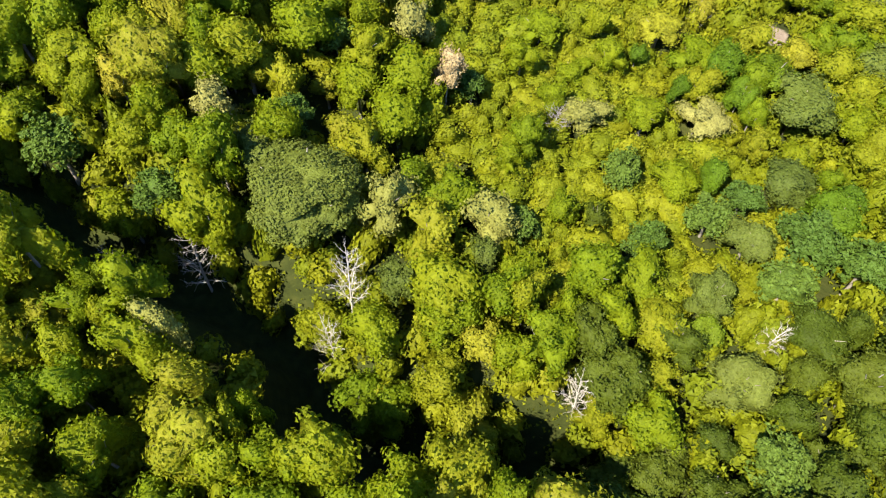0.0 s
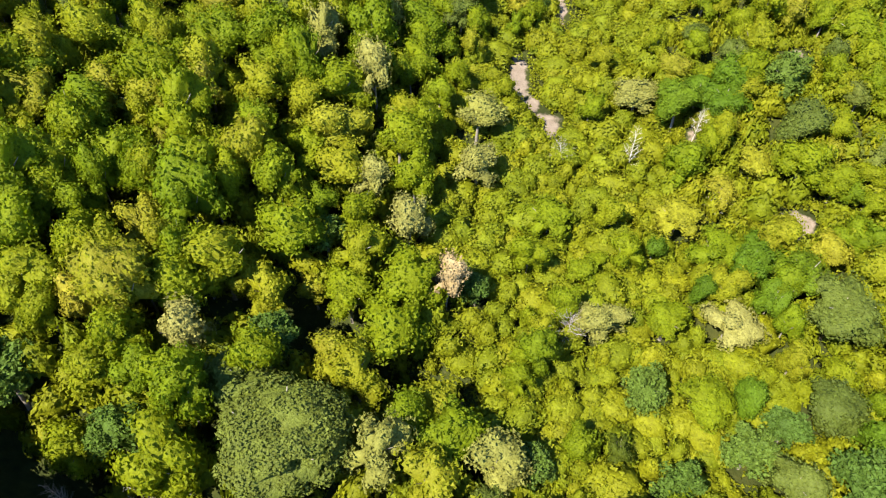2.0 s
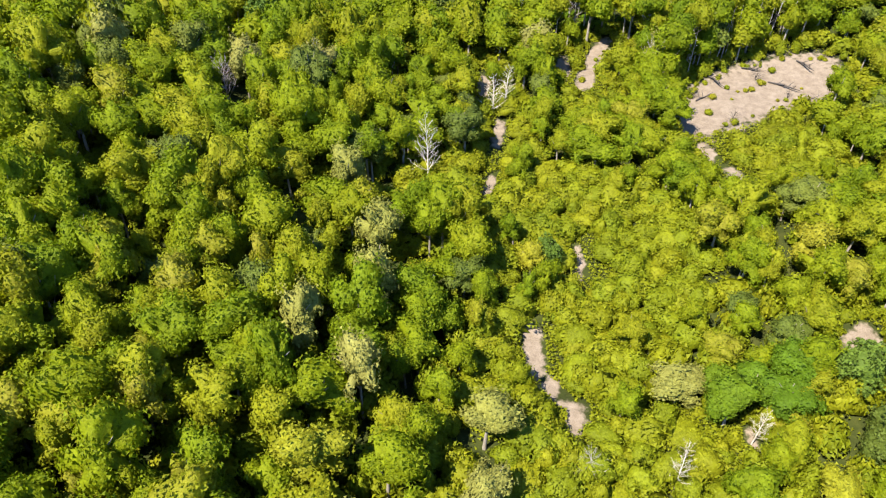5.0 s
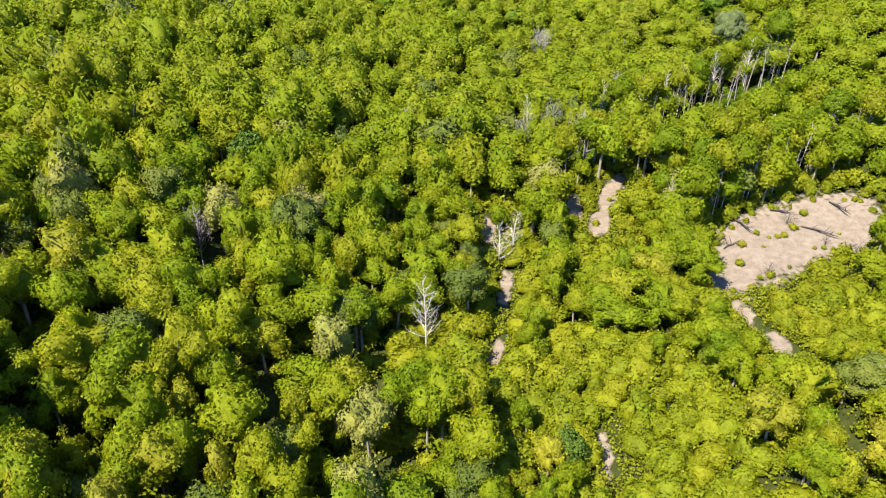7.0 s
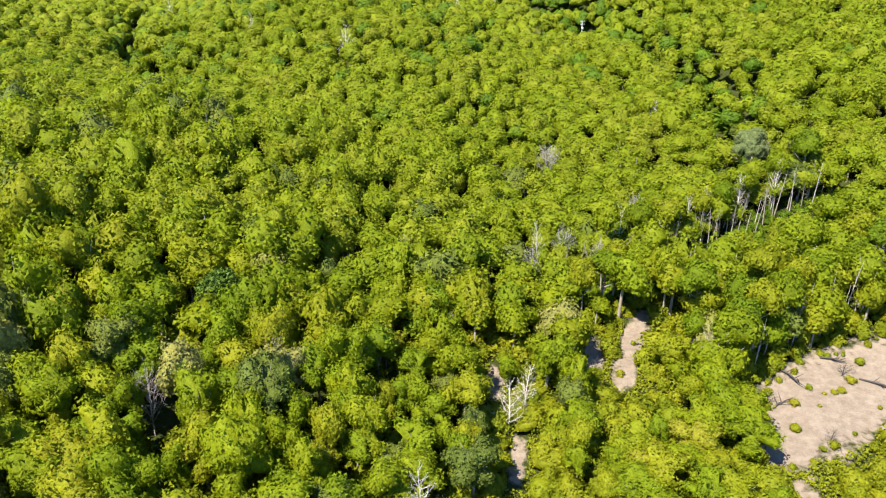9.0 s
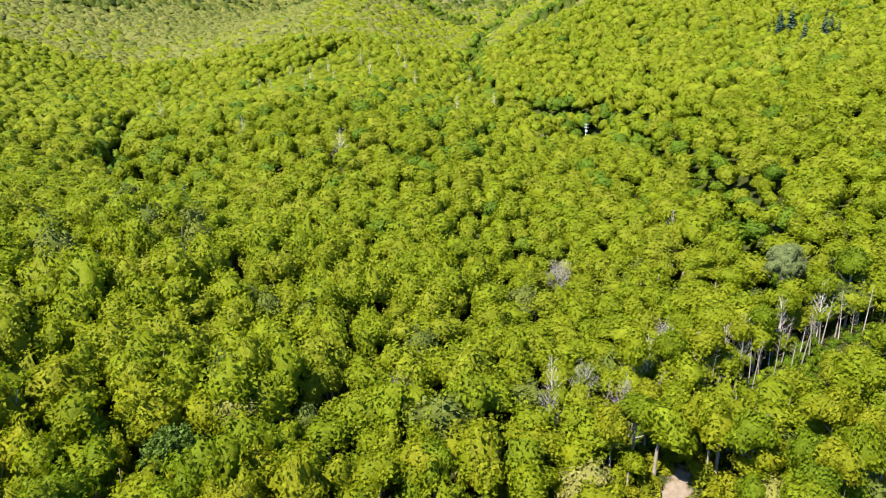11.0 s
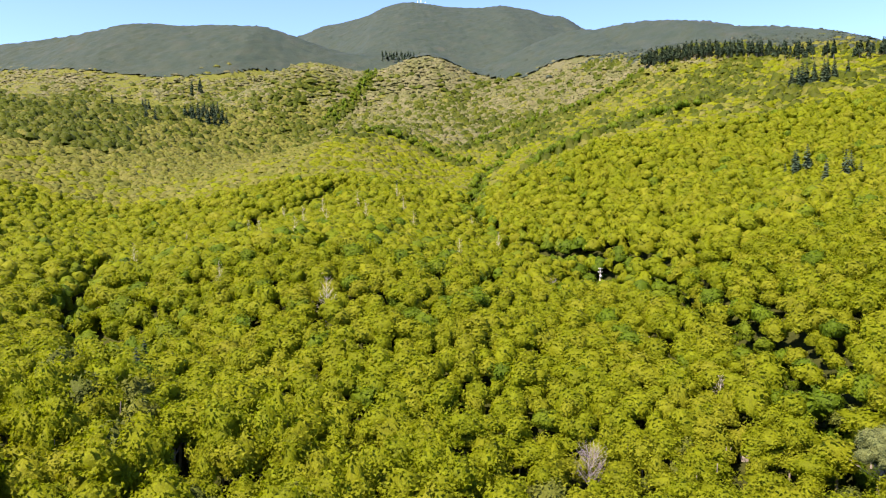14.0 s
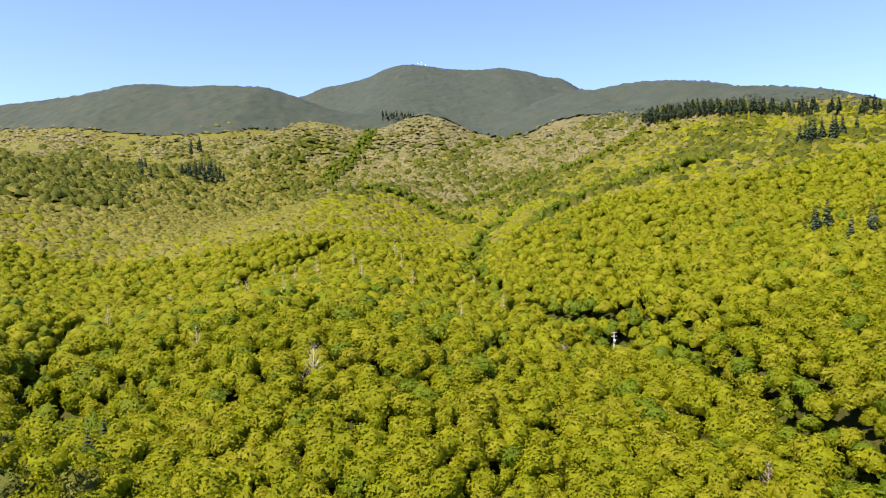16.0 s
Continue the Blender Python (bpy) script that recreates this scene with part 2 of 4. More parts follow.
def land(x, y):
    """The ground's height: the valley, with the west, the summit and the east ridges rising out of it."""
    x, y = np.clip(np.asarray(x, float), -1500, 1500), np.clip(np.asarray(y, float), -150, 2600)
    west = 370 + 6 * bell(x, -370, 90) + 4 * bell(x, -590, 110) - 45 * bell(x, -940, 220) - 8 * bell(x, -690, 70) + 7 * bell(x, -525, 60) - 0.62 * (np.sqrt((y - 1440) ** 2 + 3600) - 60) - 0.30 * np.maximum(x + 320, 0)
    top = 538 + 20 * bell(x, -80, 110) + 16 * bell(x, 180, 90) - 8 * bell(x, -185, 55) + 7 * bell(x, -300, 30) - 10 * bell(x, 190, 28) + 16 * bell(x, 300, 36) - 0.30 * np.maximum(np.abs(x - 20) - 170, 0) - 0.5 * (np.sqrt((y - 1990) ** 2 + 10000) - 100)
    s, d = (x - 244) * 0.59 - (y - 1290) * 0.807, (x - 244) * 0.807 + (y - 1290) * 0.59
    east = 338 + 7 * bell(x, 322, 50) - 3 * bell(x, 238, 14) + 3 * bell(x, 440, 25) - 8 * bell(x, 500, 22) - 0.12 * np.maximum(s, 0) - 0.0002 * np.maximum(s, 0) ** 2 - 0.25 * np.maximum(-s, 0) - 0.5 * (np.sqrt(d * d + 4900) - 70)
    parts = (valley(x, y), west, top, east)
    m = np.maximum.reduce(parts)
    z = m + 14 * np.log(sum(np.exp((p - m) / 14) for p in parts)) - 1.5
    z = z - 5.5 * np.exp(-(off_line(x, y, CREEK) / 5) ** 2) - 7 * np.exp(-(off_line(x, y, WEST_CREEK) / 6) ** 2) - 12 * np.exp(-(off_line(x, y, GULLY) / 4.5) ** 2) - 7 * np.exp(-(off_line(x, y, HOLLOW) / 3.2) ** 2)
    return z - 8 * np.exp(-((x - 52) / 14) ** 2 - ((y - 362) / 22) ** 2)


# bare earth: x, y, half-lengths, turn in degrees
BARE = [
    (54, 162, 16, 7.5, 38), (66, 167, 11, 8, 20), (45, 154, 6, 4, 60), (43.5, 143, 3.6, 1.3, 100), (46, 136, 4.0, 1.6, 105),
    (31.0, 178.5, 8.5, 2.0, 68), (27, 169, 4, 1.8, 75), (23.4, 174, 5, 1.5, 80), (7.2, 168, 4.5, 1.6, 85), (9.4, 152, 5, 1.2, 80), (7, 138, 3, 1.1, 70),
    (11.6, 106, 5.5, 1.4, 90), (13.6, 99, 3.4, 1.2, 125), (15.8, 95.5, 2.6, 1.2, 70), (51, 103, 3.2, 2.4, 80), (44, 76.5, 3.4, 2.2, 10), (48.5, 50, 2.4, 1.8, 60),
    (1.1, 53.5, 3.0, 0.8, 125), (19.3, 121, 3.4, 1.0, 100), (34.8, 92, 1.6, 0.9, 90), (27, 91, 1.8, 0.7, 20),
]
# deep gaps in the canopy, where the trees stand apart: x, y, half-lengths, turn
GAPS = [
    (29.9, 35, 1.8, 1.4, 40), (23.5, 26.6, 2.6, 1.2, 110), (44.3, 28.8, 1.8, 1.5, 0), (41.9, 38.1, 1.5, 1.5, 0), (46.6, 67, 1.5, 1.5, 0),
    (-7.0, 113, 1.8, 3.5, 0), (-21.4, 124.6, 3.2, 2.4, 0), (-7.3, 130, 2.0, 2.6, 0), (-33, 142, 2.6, 3.5, 0), (-34.7, 155.7, 2.5, 3.0, 0), (-40.7, 131, 2.5, 3, 0), (-28.2, 135.3, 2.2, 3, 0), (-37.2, 172.8, 2.5, 3.5, 0), (46.1, 120.2, 2.2, 2.0, 0), (7.4, 173, 2, 2.5, 0),
]
# low scrub instead of tall trees
SCRUB = [(14, 74, 17, 36, 0), (20, 120, 16, 20, 0), (26, 50, 12, 18, 0), (49, 141, 15, 12, 0), (10, 150, 6, 18, 0), (25, 160, 7, 9, 0), (0, 136, 7, 8, 0)]


def inside(x, y, spots, grow=0.0):
    """1 at the middle of the nearest spot, 0.5 at its rim, falling outwards."""
    best = np.zeros(np.shape(x))
    for cx, cy, ra, rb, turn in spots:
        c, s, dx, dy = math.cos(radians(turn)), math.sin(radians(turn)), x - cx, y - cy
        r = np.sqrt(((dx * c + dy * s) / (ra + grow)) ** 2 + ((dy * c - dx * s) / (rb + grow)) ** 2)
        best = np.maximum(best, 1 - 0.5 * r)
    return best


# ---- mesh building ----
def mesh_of(name, verts, faces, material, tone=None, smooth=False, bare=None):
    """A mesh from arrays: faces is a list of index arrays, each with its own number of corners."""
    me = bpy.data.meshes.new(name)
    verts = np.asarray(verts, np.float32)
    me.vertices.add(len(verts))
    me.vertices.foreach_set("co", verts.ravel())
    faces = [np.asarray(f, np.int32) for f in faces if len(f)]
    loops = np.concatenate([f.ravel() for f in faces])
    sizes = np.concatenate([np.full(len(f), f.shape[1], np.int32) for f in faces])
    me.loops.add(len(loops))
    me.loops.foreach_set("vertex_index", loops)
    me.polygons.add(len(sizes))
    me.polygons.foreach_set("loop_start", np.concatenate([[0], np.cumsum(sizes)[:-1]]).astype(np.int32))
    me.update(calc_edges=True)
    if smooth:
        me.polygons.foreach_set("use_smooth", np.ones(len(sizes), bool))
    for key, val in (("tone", tone), ("bare", bare)):
        if val is not None:
            me.attributes.new(key, "FLOAT", "POINT").data.foreach_set("value", np.asarray(val, np.float32))
    me.materials.append(material)
    return me


def ball(level):
    bm = bmesh.new()
    bmesh.ops.create_icosphere(bm, subdivisions=level, radius=1)
    v = np.array([p.co[:] for p in bm.verts])
    f = np.array([[p.index for p in q.verts] for q in bm.faces])
    bm.free()
    return v, f


BALL = {k: ball(k) for k in (1, 2, 3)}


def unit(a):
    return a / np.maximum(np.linalg.norm(a, axis=1, keepdims=True), 1e-6)


def sprays(centres, normals, size, rng, lean=0.55):
    """One pointed spray of leaves at each centre."""
    n = len(centres)
    nrm = unit(normals + lean * rng.normal(size=(n, 3)))
    t1 = unit(np.cross(nrm, rng.normal(size=(n, 3))))
    t2 = np.cross(nrm, t1)
    a = (size * rng.uniform(0.7, 1.25, n))[:, None]
    b = a * rng.uniform(0.7, 0.95, n)[:, None]
    v = np.stack([centres + t1 * a, centres - t1 * a * 0.6 + t2 * b, centres - t1 * a * 0.6 - t2 * b], 1).reshape(-1, 3)
    return v, np.arange(3 * n).reshape(n, 3)


def crown_arrays(rng, r, z0, z1, lobes, lobe_r, leaves, leaf, core=2, flat=1.0, lean=0.6, heart=0.8):
    """A crown of leaf clumps round a dense heart; returns verts, quads, tris."""
    mid, half = (z0 + z1) / 2, (z1 - z0) / 2
    d = unit(rng.normal(size=(lobes, 3)) * (1, 1, flat))
    d[:, 2] = np.where(d[:, 2] < -0.35, -d[:, 2], d[:, 2])
    rad = rng.uniform(0.55, 0.86, lobes)[:, None]
    c = d * rad * (r, r, half) + (0, 0, mid)
    lr = lobe_r * rng.uniform(0.7, 1.3, lobes)
    pick = rng.integers(lobes, size=leaves)
    q = unit(rng.normal(size=(leaves, 3)) + 0.75 * d[pick] + (0, 0, 0.25))
    pos = c[pick] + q * (lr[pick] * rng.uniform(0.62, 1.16, leaves))[:, None]
    v, f = sprays(pos, q + (0, 0, 0.25), leaf, rng, lean)
    bv, bf = BALL[core]
    o = c - (0, 0, mid)
    along = bv @ o.T
    disc = along ** 2 - (o ** 2).sum(1) + lr ** 2
    reach = np.where(disc > 0, along + np.sqrt(np.maximum(disc, 0)), 0).max(1)
    hv = bv * np.maximum(reach * heart, 0.45 * r)[:, None] * rng.uniform(0.92, 1.05, (len(bv), 1)) + (0, 0, mid)
    bf = bf[bv[bf].mean(1)[:, 2] > -0.3]
    return np.concatenate([v, hv]), f, bf + len(v)


def domed_arrays(rng, r, z0, z1, lobes, lobe_r, puffs, size, core=2, heart=0.93, lean=0.5, low=-0.55, ragged=0.0):
    """A full rounded crown: swelling boughs covered all over in small sprays of leaves; returns verts, sprays, heart."""
    mid, half = (z0 + z1) / 2, (z1 - z0) / 2
    d = unit(rng.normal(size=(lobes, 3)))
    d[:, 2] = np.where(d[:, 2] < -0.4, -d[:, 2], d[:, 2])
    rad = rng.uniform(0.52 - 0.2 * ragged, 0.80 + 0.16 * ragged, lobes)[:, None]
    o = d * rad * (r, r, half)
    lr = lobe_r * rng.uniform(0.75 - 0.25 * ragged, 1.25 + 0.1 * ragged, lobes)

    def reach(w):
        along = w @ o.T
        disc = along ** 2 - (o ** 2).sum(1) + lr ** 2
        out = np.where(disc > 0, along + np.sqrt(np.maximum(disc, 0)), 0)
        best = out.argmax(1)
        return np.maximum(out.max(1), (0.5 - 0.1 * ragged) * r), best

    k = np.arange(puffs) + 0.5
    z = 1 - (1 - low) * k / puffs
    a = k * 2.399963
    w = np.stack([np.sqrt(1 - z * z) * np.cos(a), np.sqrt(1 - z * z) * np.sin(a), z], 1)
    w = unit(w + rng.normal(size=w.shape) * 0.9 / math.sqrt(puffs))
    out, best = reach(w)
    pos = w * (out * rng.uniform(0.90 - 0.08 * ragged, 1.03 + 0.03 * ragged, puffs))[:, None]
    out_way = unit(pos - o[best]) * 0.8 + w * 0.5 + (0, 0, 0.15)
    v, f = sprays(pos + (0, 0, mid), out_way, size, rng, lean)
    bv, bf = BALL[core]
    hv = bv * (reach(bv)[0] * heart)[:, None] + (0, 0, mid)
    bf = bf[bv[bf].mean(1)[:, 2] > -0.5]
    return np.concatenate([v, hv]), f, bf + len(v)


def tube(points, radii, sides=6):
    """A tapering tube along points; returns verts, quads."""
    pts, v, f = [Vector(p) for p in points], [], []
    for i, p in enumerate(pts):
        way = (pts[min(i + 1, len(pts) - 1)] - pts[max(i - 1, 0)]).normalized()
        side = way.cross(Vector((0.31, 0.95, 0.05))).normalized()
        up = way.cross(side)
        for j in range(sides):
            a = 2 * math.pi * j / sides
            v.append(p + (side * math.cos(a) + up * math.sin(a)) * radii[i])
    for i in range(len(pts) - 1):
        for j in range(sides):
            k = (j + 1) % sides
            f.append((i * sides + j, i * sides + k, (i + 1) * sides + k, (i + 1) * sides + j))
    return np.array([p[:] for p in v]), np.array(f)


def joined(chunks):
    vs, fs, n = [], [], 0
    for v, f in chunks:
        vs.append(v)
        fs.append(f + n)
        n += len(v)
    return np.concatenate(vs), np.concatenate(fs)


def trunk_arrays(rng, height, radius, limbs=5, spread=2.0, top=None):
    """A trunk that tapers and bends, with limbs rising from it."""
    top = top or height * 0.8
    bend = rng.normal(size=2) * 0.25
    pts = [(bend[0] * t * t, bend[1] * t * t, -0.8 + (top + 0.8) * t) for t in (0, 0.12, 0.35, 0.65, 1)]
    parts = [tube(pts, [radius * k for k in (1.5, 1.05, 0.85, 0.6, 0.18)])]
    for i in range(limbs):
        a, h = 2 * math.pi * (i + rng.uniform(0, 0.6)) / limbs, height * rng.uniform(0.36, 0.62)
        o, tip = spread * rng.uniform(0.6, 1.0), h + height * rng.uniform(0.15, 0.3)
        parts.append(tube([(0, 0, h), (math.cos(a) * o * 0.5, math.sin(a) * o * 0.5, h + (tip - h) * 0.4), (math.cos(a) * o, math.sin(a) * o, tip)], [radius * 0.5, radius * 0.35, radius * 0.1], 4))
    return joined(parts)


def bare_tree_arrays(rng, height, radius, spread, boughs=16, twigs=5, start=0.25):
    """A leafless tree: trunk, boughs and forked twigs."""
    bend = rng.normal(size=2) * 0.05 * height
    trunk = lambda t: Vector((bend[0] * t * t, bend[1] * t * t, height * t))
    ts = (0, 0.2, 0.45, 0.7, 1)
    parts = [tube([(0, 0, -0.6)] + [trunk(t) for t in ts[1:]], [radius * (1.25 - 1.1 * t) for t in ts], 7)]
    for i in range(boughs):
        t = start + (0.95 - start) * (i + rng.uniform(0, 0.8)) / boughs
        a = i * 2.4 + rng.uniform(-0.4, 0.4)
        ln = spread * (1.15 - 0.75 * t) * rng.uniform(0.7, 1.15)
        way = Vector((math.cos(a), math.sin(a), rng.uniform(0.35, 1.0))).normalized()
        p0 = trunk(t)
        p1, p2 = p0 + way * ln * 0.5 + Vector((0, 0, 0.04 * ln)), p0 + way * ln + Vector((0, 0, 0.2 * ln))
        r0 = radius * (0.5 - 0.35 * t)
        parts.append(tube([p0, p1, p2], [r0, r0 * 0.65, r0 * 0.2], 5))
        for k in range(twigs):
            u = 0.3 + 0.7 * (k + rng.uniform(0, 0.8)) / twigs
            q0 = p0.lerp(p1, u * 2) if u < 0.5 else p1.lerp(p2, u * 2 - 1)
            tw = (way + Vector(rng.normal(size=3)) * 0.65 + Vector((0, 0, 0.3))).normalized() * ln * rng.uniform(0.18, 0.42)
            q1 = q0 + tw
            parts.append(tube([q0, q0 + tw * 0.5 + Vector(rng.normal(size=3)) * 0.04 * ln, q1], [r0 * 0.4, r0 * 0.28, r0 * 0.1], 3))
    return joined(parts)


def part(name, me, parent, label=""):
    ob = new(name, me)
    ob.parent = parent
    if label:
        tagged(ob, label)
    return ob


def thing(name, label, category, group=""):
    return tagged(new(name), label, category, group)


# ---- ground: one sheet to the horizon ----
def ground_sheet():
    u = np.linspace(-1, 1, 191)
    xs = 1900 * np.sinh(u * 4.6) / np.sinh(4.6)
    w = np.linspace(0, 1, 200)
    ys = np.concatenate([[-4500, -2200, -1000, -500, -300, -200, -150, -110, -80, -55], np.linspace(-35, 260, 130), 260 + 2500 * np.sinh(w[1:] * 2.2) / np.sinh(2.2), [3300, 4600]])
    xs = np.concatenate([[-4600, -3000], xs, [3000, 4600]])
    gx, gy = np.meshgrid(xs, ys)
    gz = land(gx, gy)
    near = np.exp(-(np.maximum(gy - 250, 0) / 200) ** 2)
    rough = 0.35 * np.sin(gx * 0.31 + 1.7 * np.sin(gy * 0.17)) * np.sin(gy * 0.27 + np.sin(gx * 0.21))
    bare = inside(gx, gy, BARE)
    gz = gz + rough * near * (1 - 0.6 * (bare > 0.4))
    ny, nx = gx.shape
    i = np.arange(ny * nx).reshape(ny, nx)
    quads = np.stack([i[:-1, :-1], i[:-1, 1:], i[1:, 1:], i[1:, :-1]], -1).reshape(-1, 4)
    v = np.stack([gx, gy, gz], -1).reshape(-1, 3)
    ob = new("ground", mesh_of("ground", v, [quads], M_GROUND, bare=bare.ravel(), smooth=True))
    return tagged(ob, "hilly forest floor with bare sandy earth patches", "ground", kind="structure")


ground_sheet()

# ---- kinds of tree ----
RNG = np.random.default_rng(11)


def variants(n, **kw):
    return [crown_arrays(RNG, **kw) for _ in range(n)]


# nominal tree: 10 m high, crown 3 m in radius
def domed(n, **kw):
    return [domed_arrays(RNG, **kw) for _ in range(n)]


CROWNS = {
    "near": domed(10, r=3.0, z0=1.6, z1=10.0, lobes=24, lobe_r=0.95, puffs=2300, size=0.19, core=3, heart=0.9, low=-0.8, lean=0.6, ragged=1.0),
    "mid": domed(9, r=3.0, z0=1.2, z1=10.0, lobes=22, lobe_r=1.0, puffs=700, size=0.29, heart=0.91, lean=0.6, ragged=0.8),
    "half": domed(7, r=3.0, z0=2.0, z1=10.0, lobes=20, lobe_r=1.1, puffs=330, size=0.38, core=2, low=-0.2, ragged=0.6, lean=0.45, heart=0.96),
    "far": domed(7, r=3.0, z0=2.0, z1=10.0, lobes=16, lobe_r=1.1, puffs=80, size=0.52, core=2, low=0.0, lean=0.4, heart=1.0),
    "shrub": domed(6, r=3.0, z0=-2.0, z1=4.2, lobes=34, lobe_r=0.75, puffs=420, size=0.26, core=2, low=0.0, ragged=0.6, heart=0.95, lean=0.55),
    "bush": domed(5, r=3.0, z0=-2.0, z1=4.2, lobes=20, lobe_r=0.9, puffs=170, size=0.40, core=1, low=0.0),
    "tall": domed(5, r=3.0, z0=5.4, z1=10.0, lobes=26, lobe_r=0.85, puffs=1100, size=0.25, ragged=0.7),
    "oak": domed(4, r=3.0, z0=1.6, z1=9.0, lobes=40, lobe_r=0.8, puffs=2400, size=0.17, core=3, ragged=0.8, lean=0.6),
    "great_oak": domed(1, r=3.0, z0=1.6, z1=9.0, lobes=110, lobe_r=0.5, puffs=11000, size=0.08, core=3),
    "locust": variants(3, r=3.0, z0=2.0, z1=9.6, lobes=44, lobe_r=0.75, leaves=2000, leaf=0.22, core=2, lean=1.0),
}
TRUNKS = [trunk_arrays(RNG, 10.0, 0.2) for _ in range(5)]
STEMS = [joined([tube([(0, 0, -1), (0.1, 0, 3), (0.3, 0.1, 7.5)], [0.24, 0.17, 0.05], 5), tube([(0.1, 0, 3), (0.7, 0.5, 5), (1.3, 0.9, 7)], [0.1, 0.07, 0.03], 4)])]


def tree_mesh(kind, i, material):
    v, q, t = CROWNS[kind][i]
    return mesh_of(kind + "_crown", v, [np.concatenate([q, t])], material, smooth=True)


TRUNK_MESH = [mesh_of("trunk", v, [f], M_BARK, smooth=True) for v, f in TRUNKS]
BUILT = {}


def tree_thing(name, kind, i, material, label, category, group, x, y, top, r, turn):
    """A tree of trunk and crown, standing on the ground at x, y, its top at height top over the ground and its crown r wide."""
    key = (name, kind, i, material.name, group)
    m = Matrix.LocRotScale((x, y, float(land(x, y)) - 0.1), Euler((0.05 * math.sin(7 * turn), 0.05 * math.cos(5 * turn), turn)), (r / 3 * (1 + 0.13 * math.sin(11 * turn)), r / 3 * (1 - 0.13 * math.sin(11 * turn)), top / 10))
    if key not in BUILT:
        base = thing(name, label, category, group)
        part("trunk", TRUNK_MESH[i % len(TRUNK_MESH)], base)
        part("crown", tree_mesh(kind, i, material), base)
        base.matrix_basis = m
        BUILT[key] = base
        return base
    src = BUILT[key]
    ob = copy_thing(src, Matrix.Identity(4))
    ob.matrix_basis = m
    if label:
        tagged(ob, label)
    return ob


def stand(name, kind, xs, ys, zs, rs, hs, material, label, trunks=False):
    """Many crowns as one mesh: a wood in which nobody could count the trees."""
    if not len(xs):
        return
    rng = np.random.default_rng(len(xs))
    V, Q, T, tone, n = [], [], [], [], 0
    pick = rng.integers(len(CROWNS[kind]), size=len(xs))
    for i, (v, q, t) in enumerate(CROWNS[kind]):
        ids = np.nonzero(pick == i)[0]
        if not len(ids):
            continue
        a = rng.uniform(0, 2 * np.pi, len(ids))
        c, s = np.cos(a)[:, None], np.sin(a)[:, None]
        k, h = (rs[ids] / 3)[:, None], (hs[ids] / 10)[:, None]
        wide, lean = rng.uniform(0.82, 1.2, (len(ids), 1)), rng.normal(size=(2, len(ids), 1)) * 0.09
        px = (v[None, :, 0] * wide * c - v[None, :, 1] / wide * s + v[None, :, 2] * lean[0]) * k + xs[ids][:, None]
        py = (v[None, :, 0] * wide * s + v[None, :, 1] / wide * c + v[None, :, 2] * lean[1]) * k + ys[ids][:, None]
        pz = v[None, :, 2] * h + zs[ids][:, None]
        V.append(np.stack([px, py, pz], -1).reshape(-1, 3))
        off = (np.arange(len(ids)) * len(v))[:, None, None] + n
        if len(q):
            Q.append((q[None] + off).reshape(-1, 3))
        T.append((t[None] + off).reshape(-1, 3))
        tone.append(np.repeat(rng.uniform(0, 1, len(ids)), len(v)))
        n += len(ids) * len(v)
    me = mesh_of(name, np.concatenate(V), [np.concatenate(Q) if Q else [], np.concatenate(T)], material, np.concatenate(tone), smooth=True)
    tagged(new(name, me), label, "forest", kind="stuff")
    if trunks:
        tv, tf = STEMS[0]
        k = np.stack([rs / 3, rs / 3, hs / 10], 1)
        tv2 = (tv[None] * k[:, None] + np.stack([xs, ys, zs], 1)[:, None]).reshape(-1, 3)
        tf2 = (tf[None] + (np.arange(len(xs)) * len(tv))[:, None, None]).reshape(-1, 4)
        tagged(new(name + "_trunks", mesh_of(name + "_trunks", tv2, [tf2], M_BARK)), "grey trunks and limbs of the forest trees", "tree trunks", kind="stuff")


def scatter(y0, y1, spacing, half, rng, jitter=0.34):
    """Jittered rows of places between y0 and y1, within half(y) of the middle line."""
    ys = np.arange(y0, y1, spacing * 0.866)
    out = []
    for j, yy in enumerate(ys):
        h = half(yy)
        xx = np.arange(-h, h, spacing) + (j % 2) * spacing / 2
        out.append(np.stack([xx, np.full(len(xx), yy)], 1))
    p = np.concatenate(out)
    return p + rng.uniform(-jitter, jitter, p.shape) * spacing


def half_near(y):
    return 50 + 0.36 * max(0, min(y, 100) - 20) + 0.2 * max(0, y - 100)


def half_far(y):
    return max(half_near(min(y, 300)), 0.66 * (y - 140) + 60)


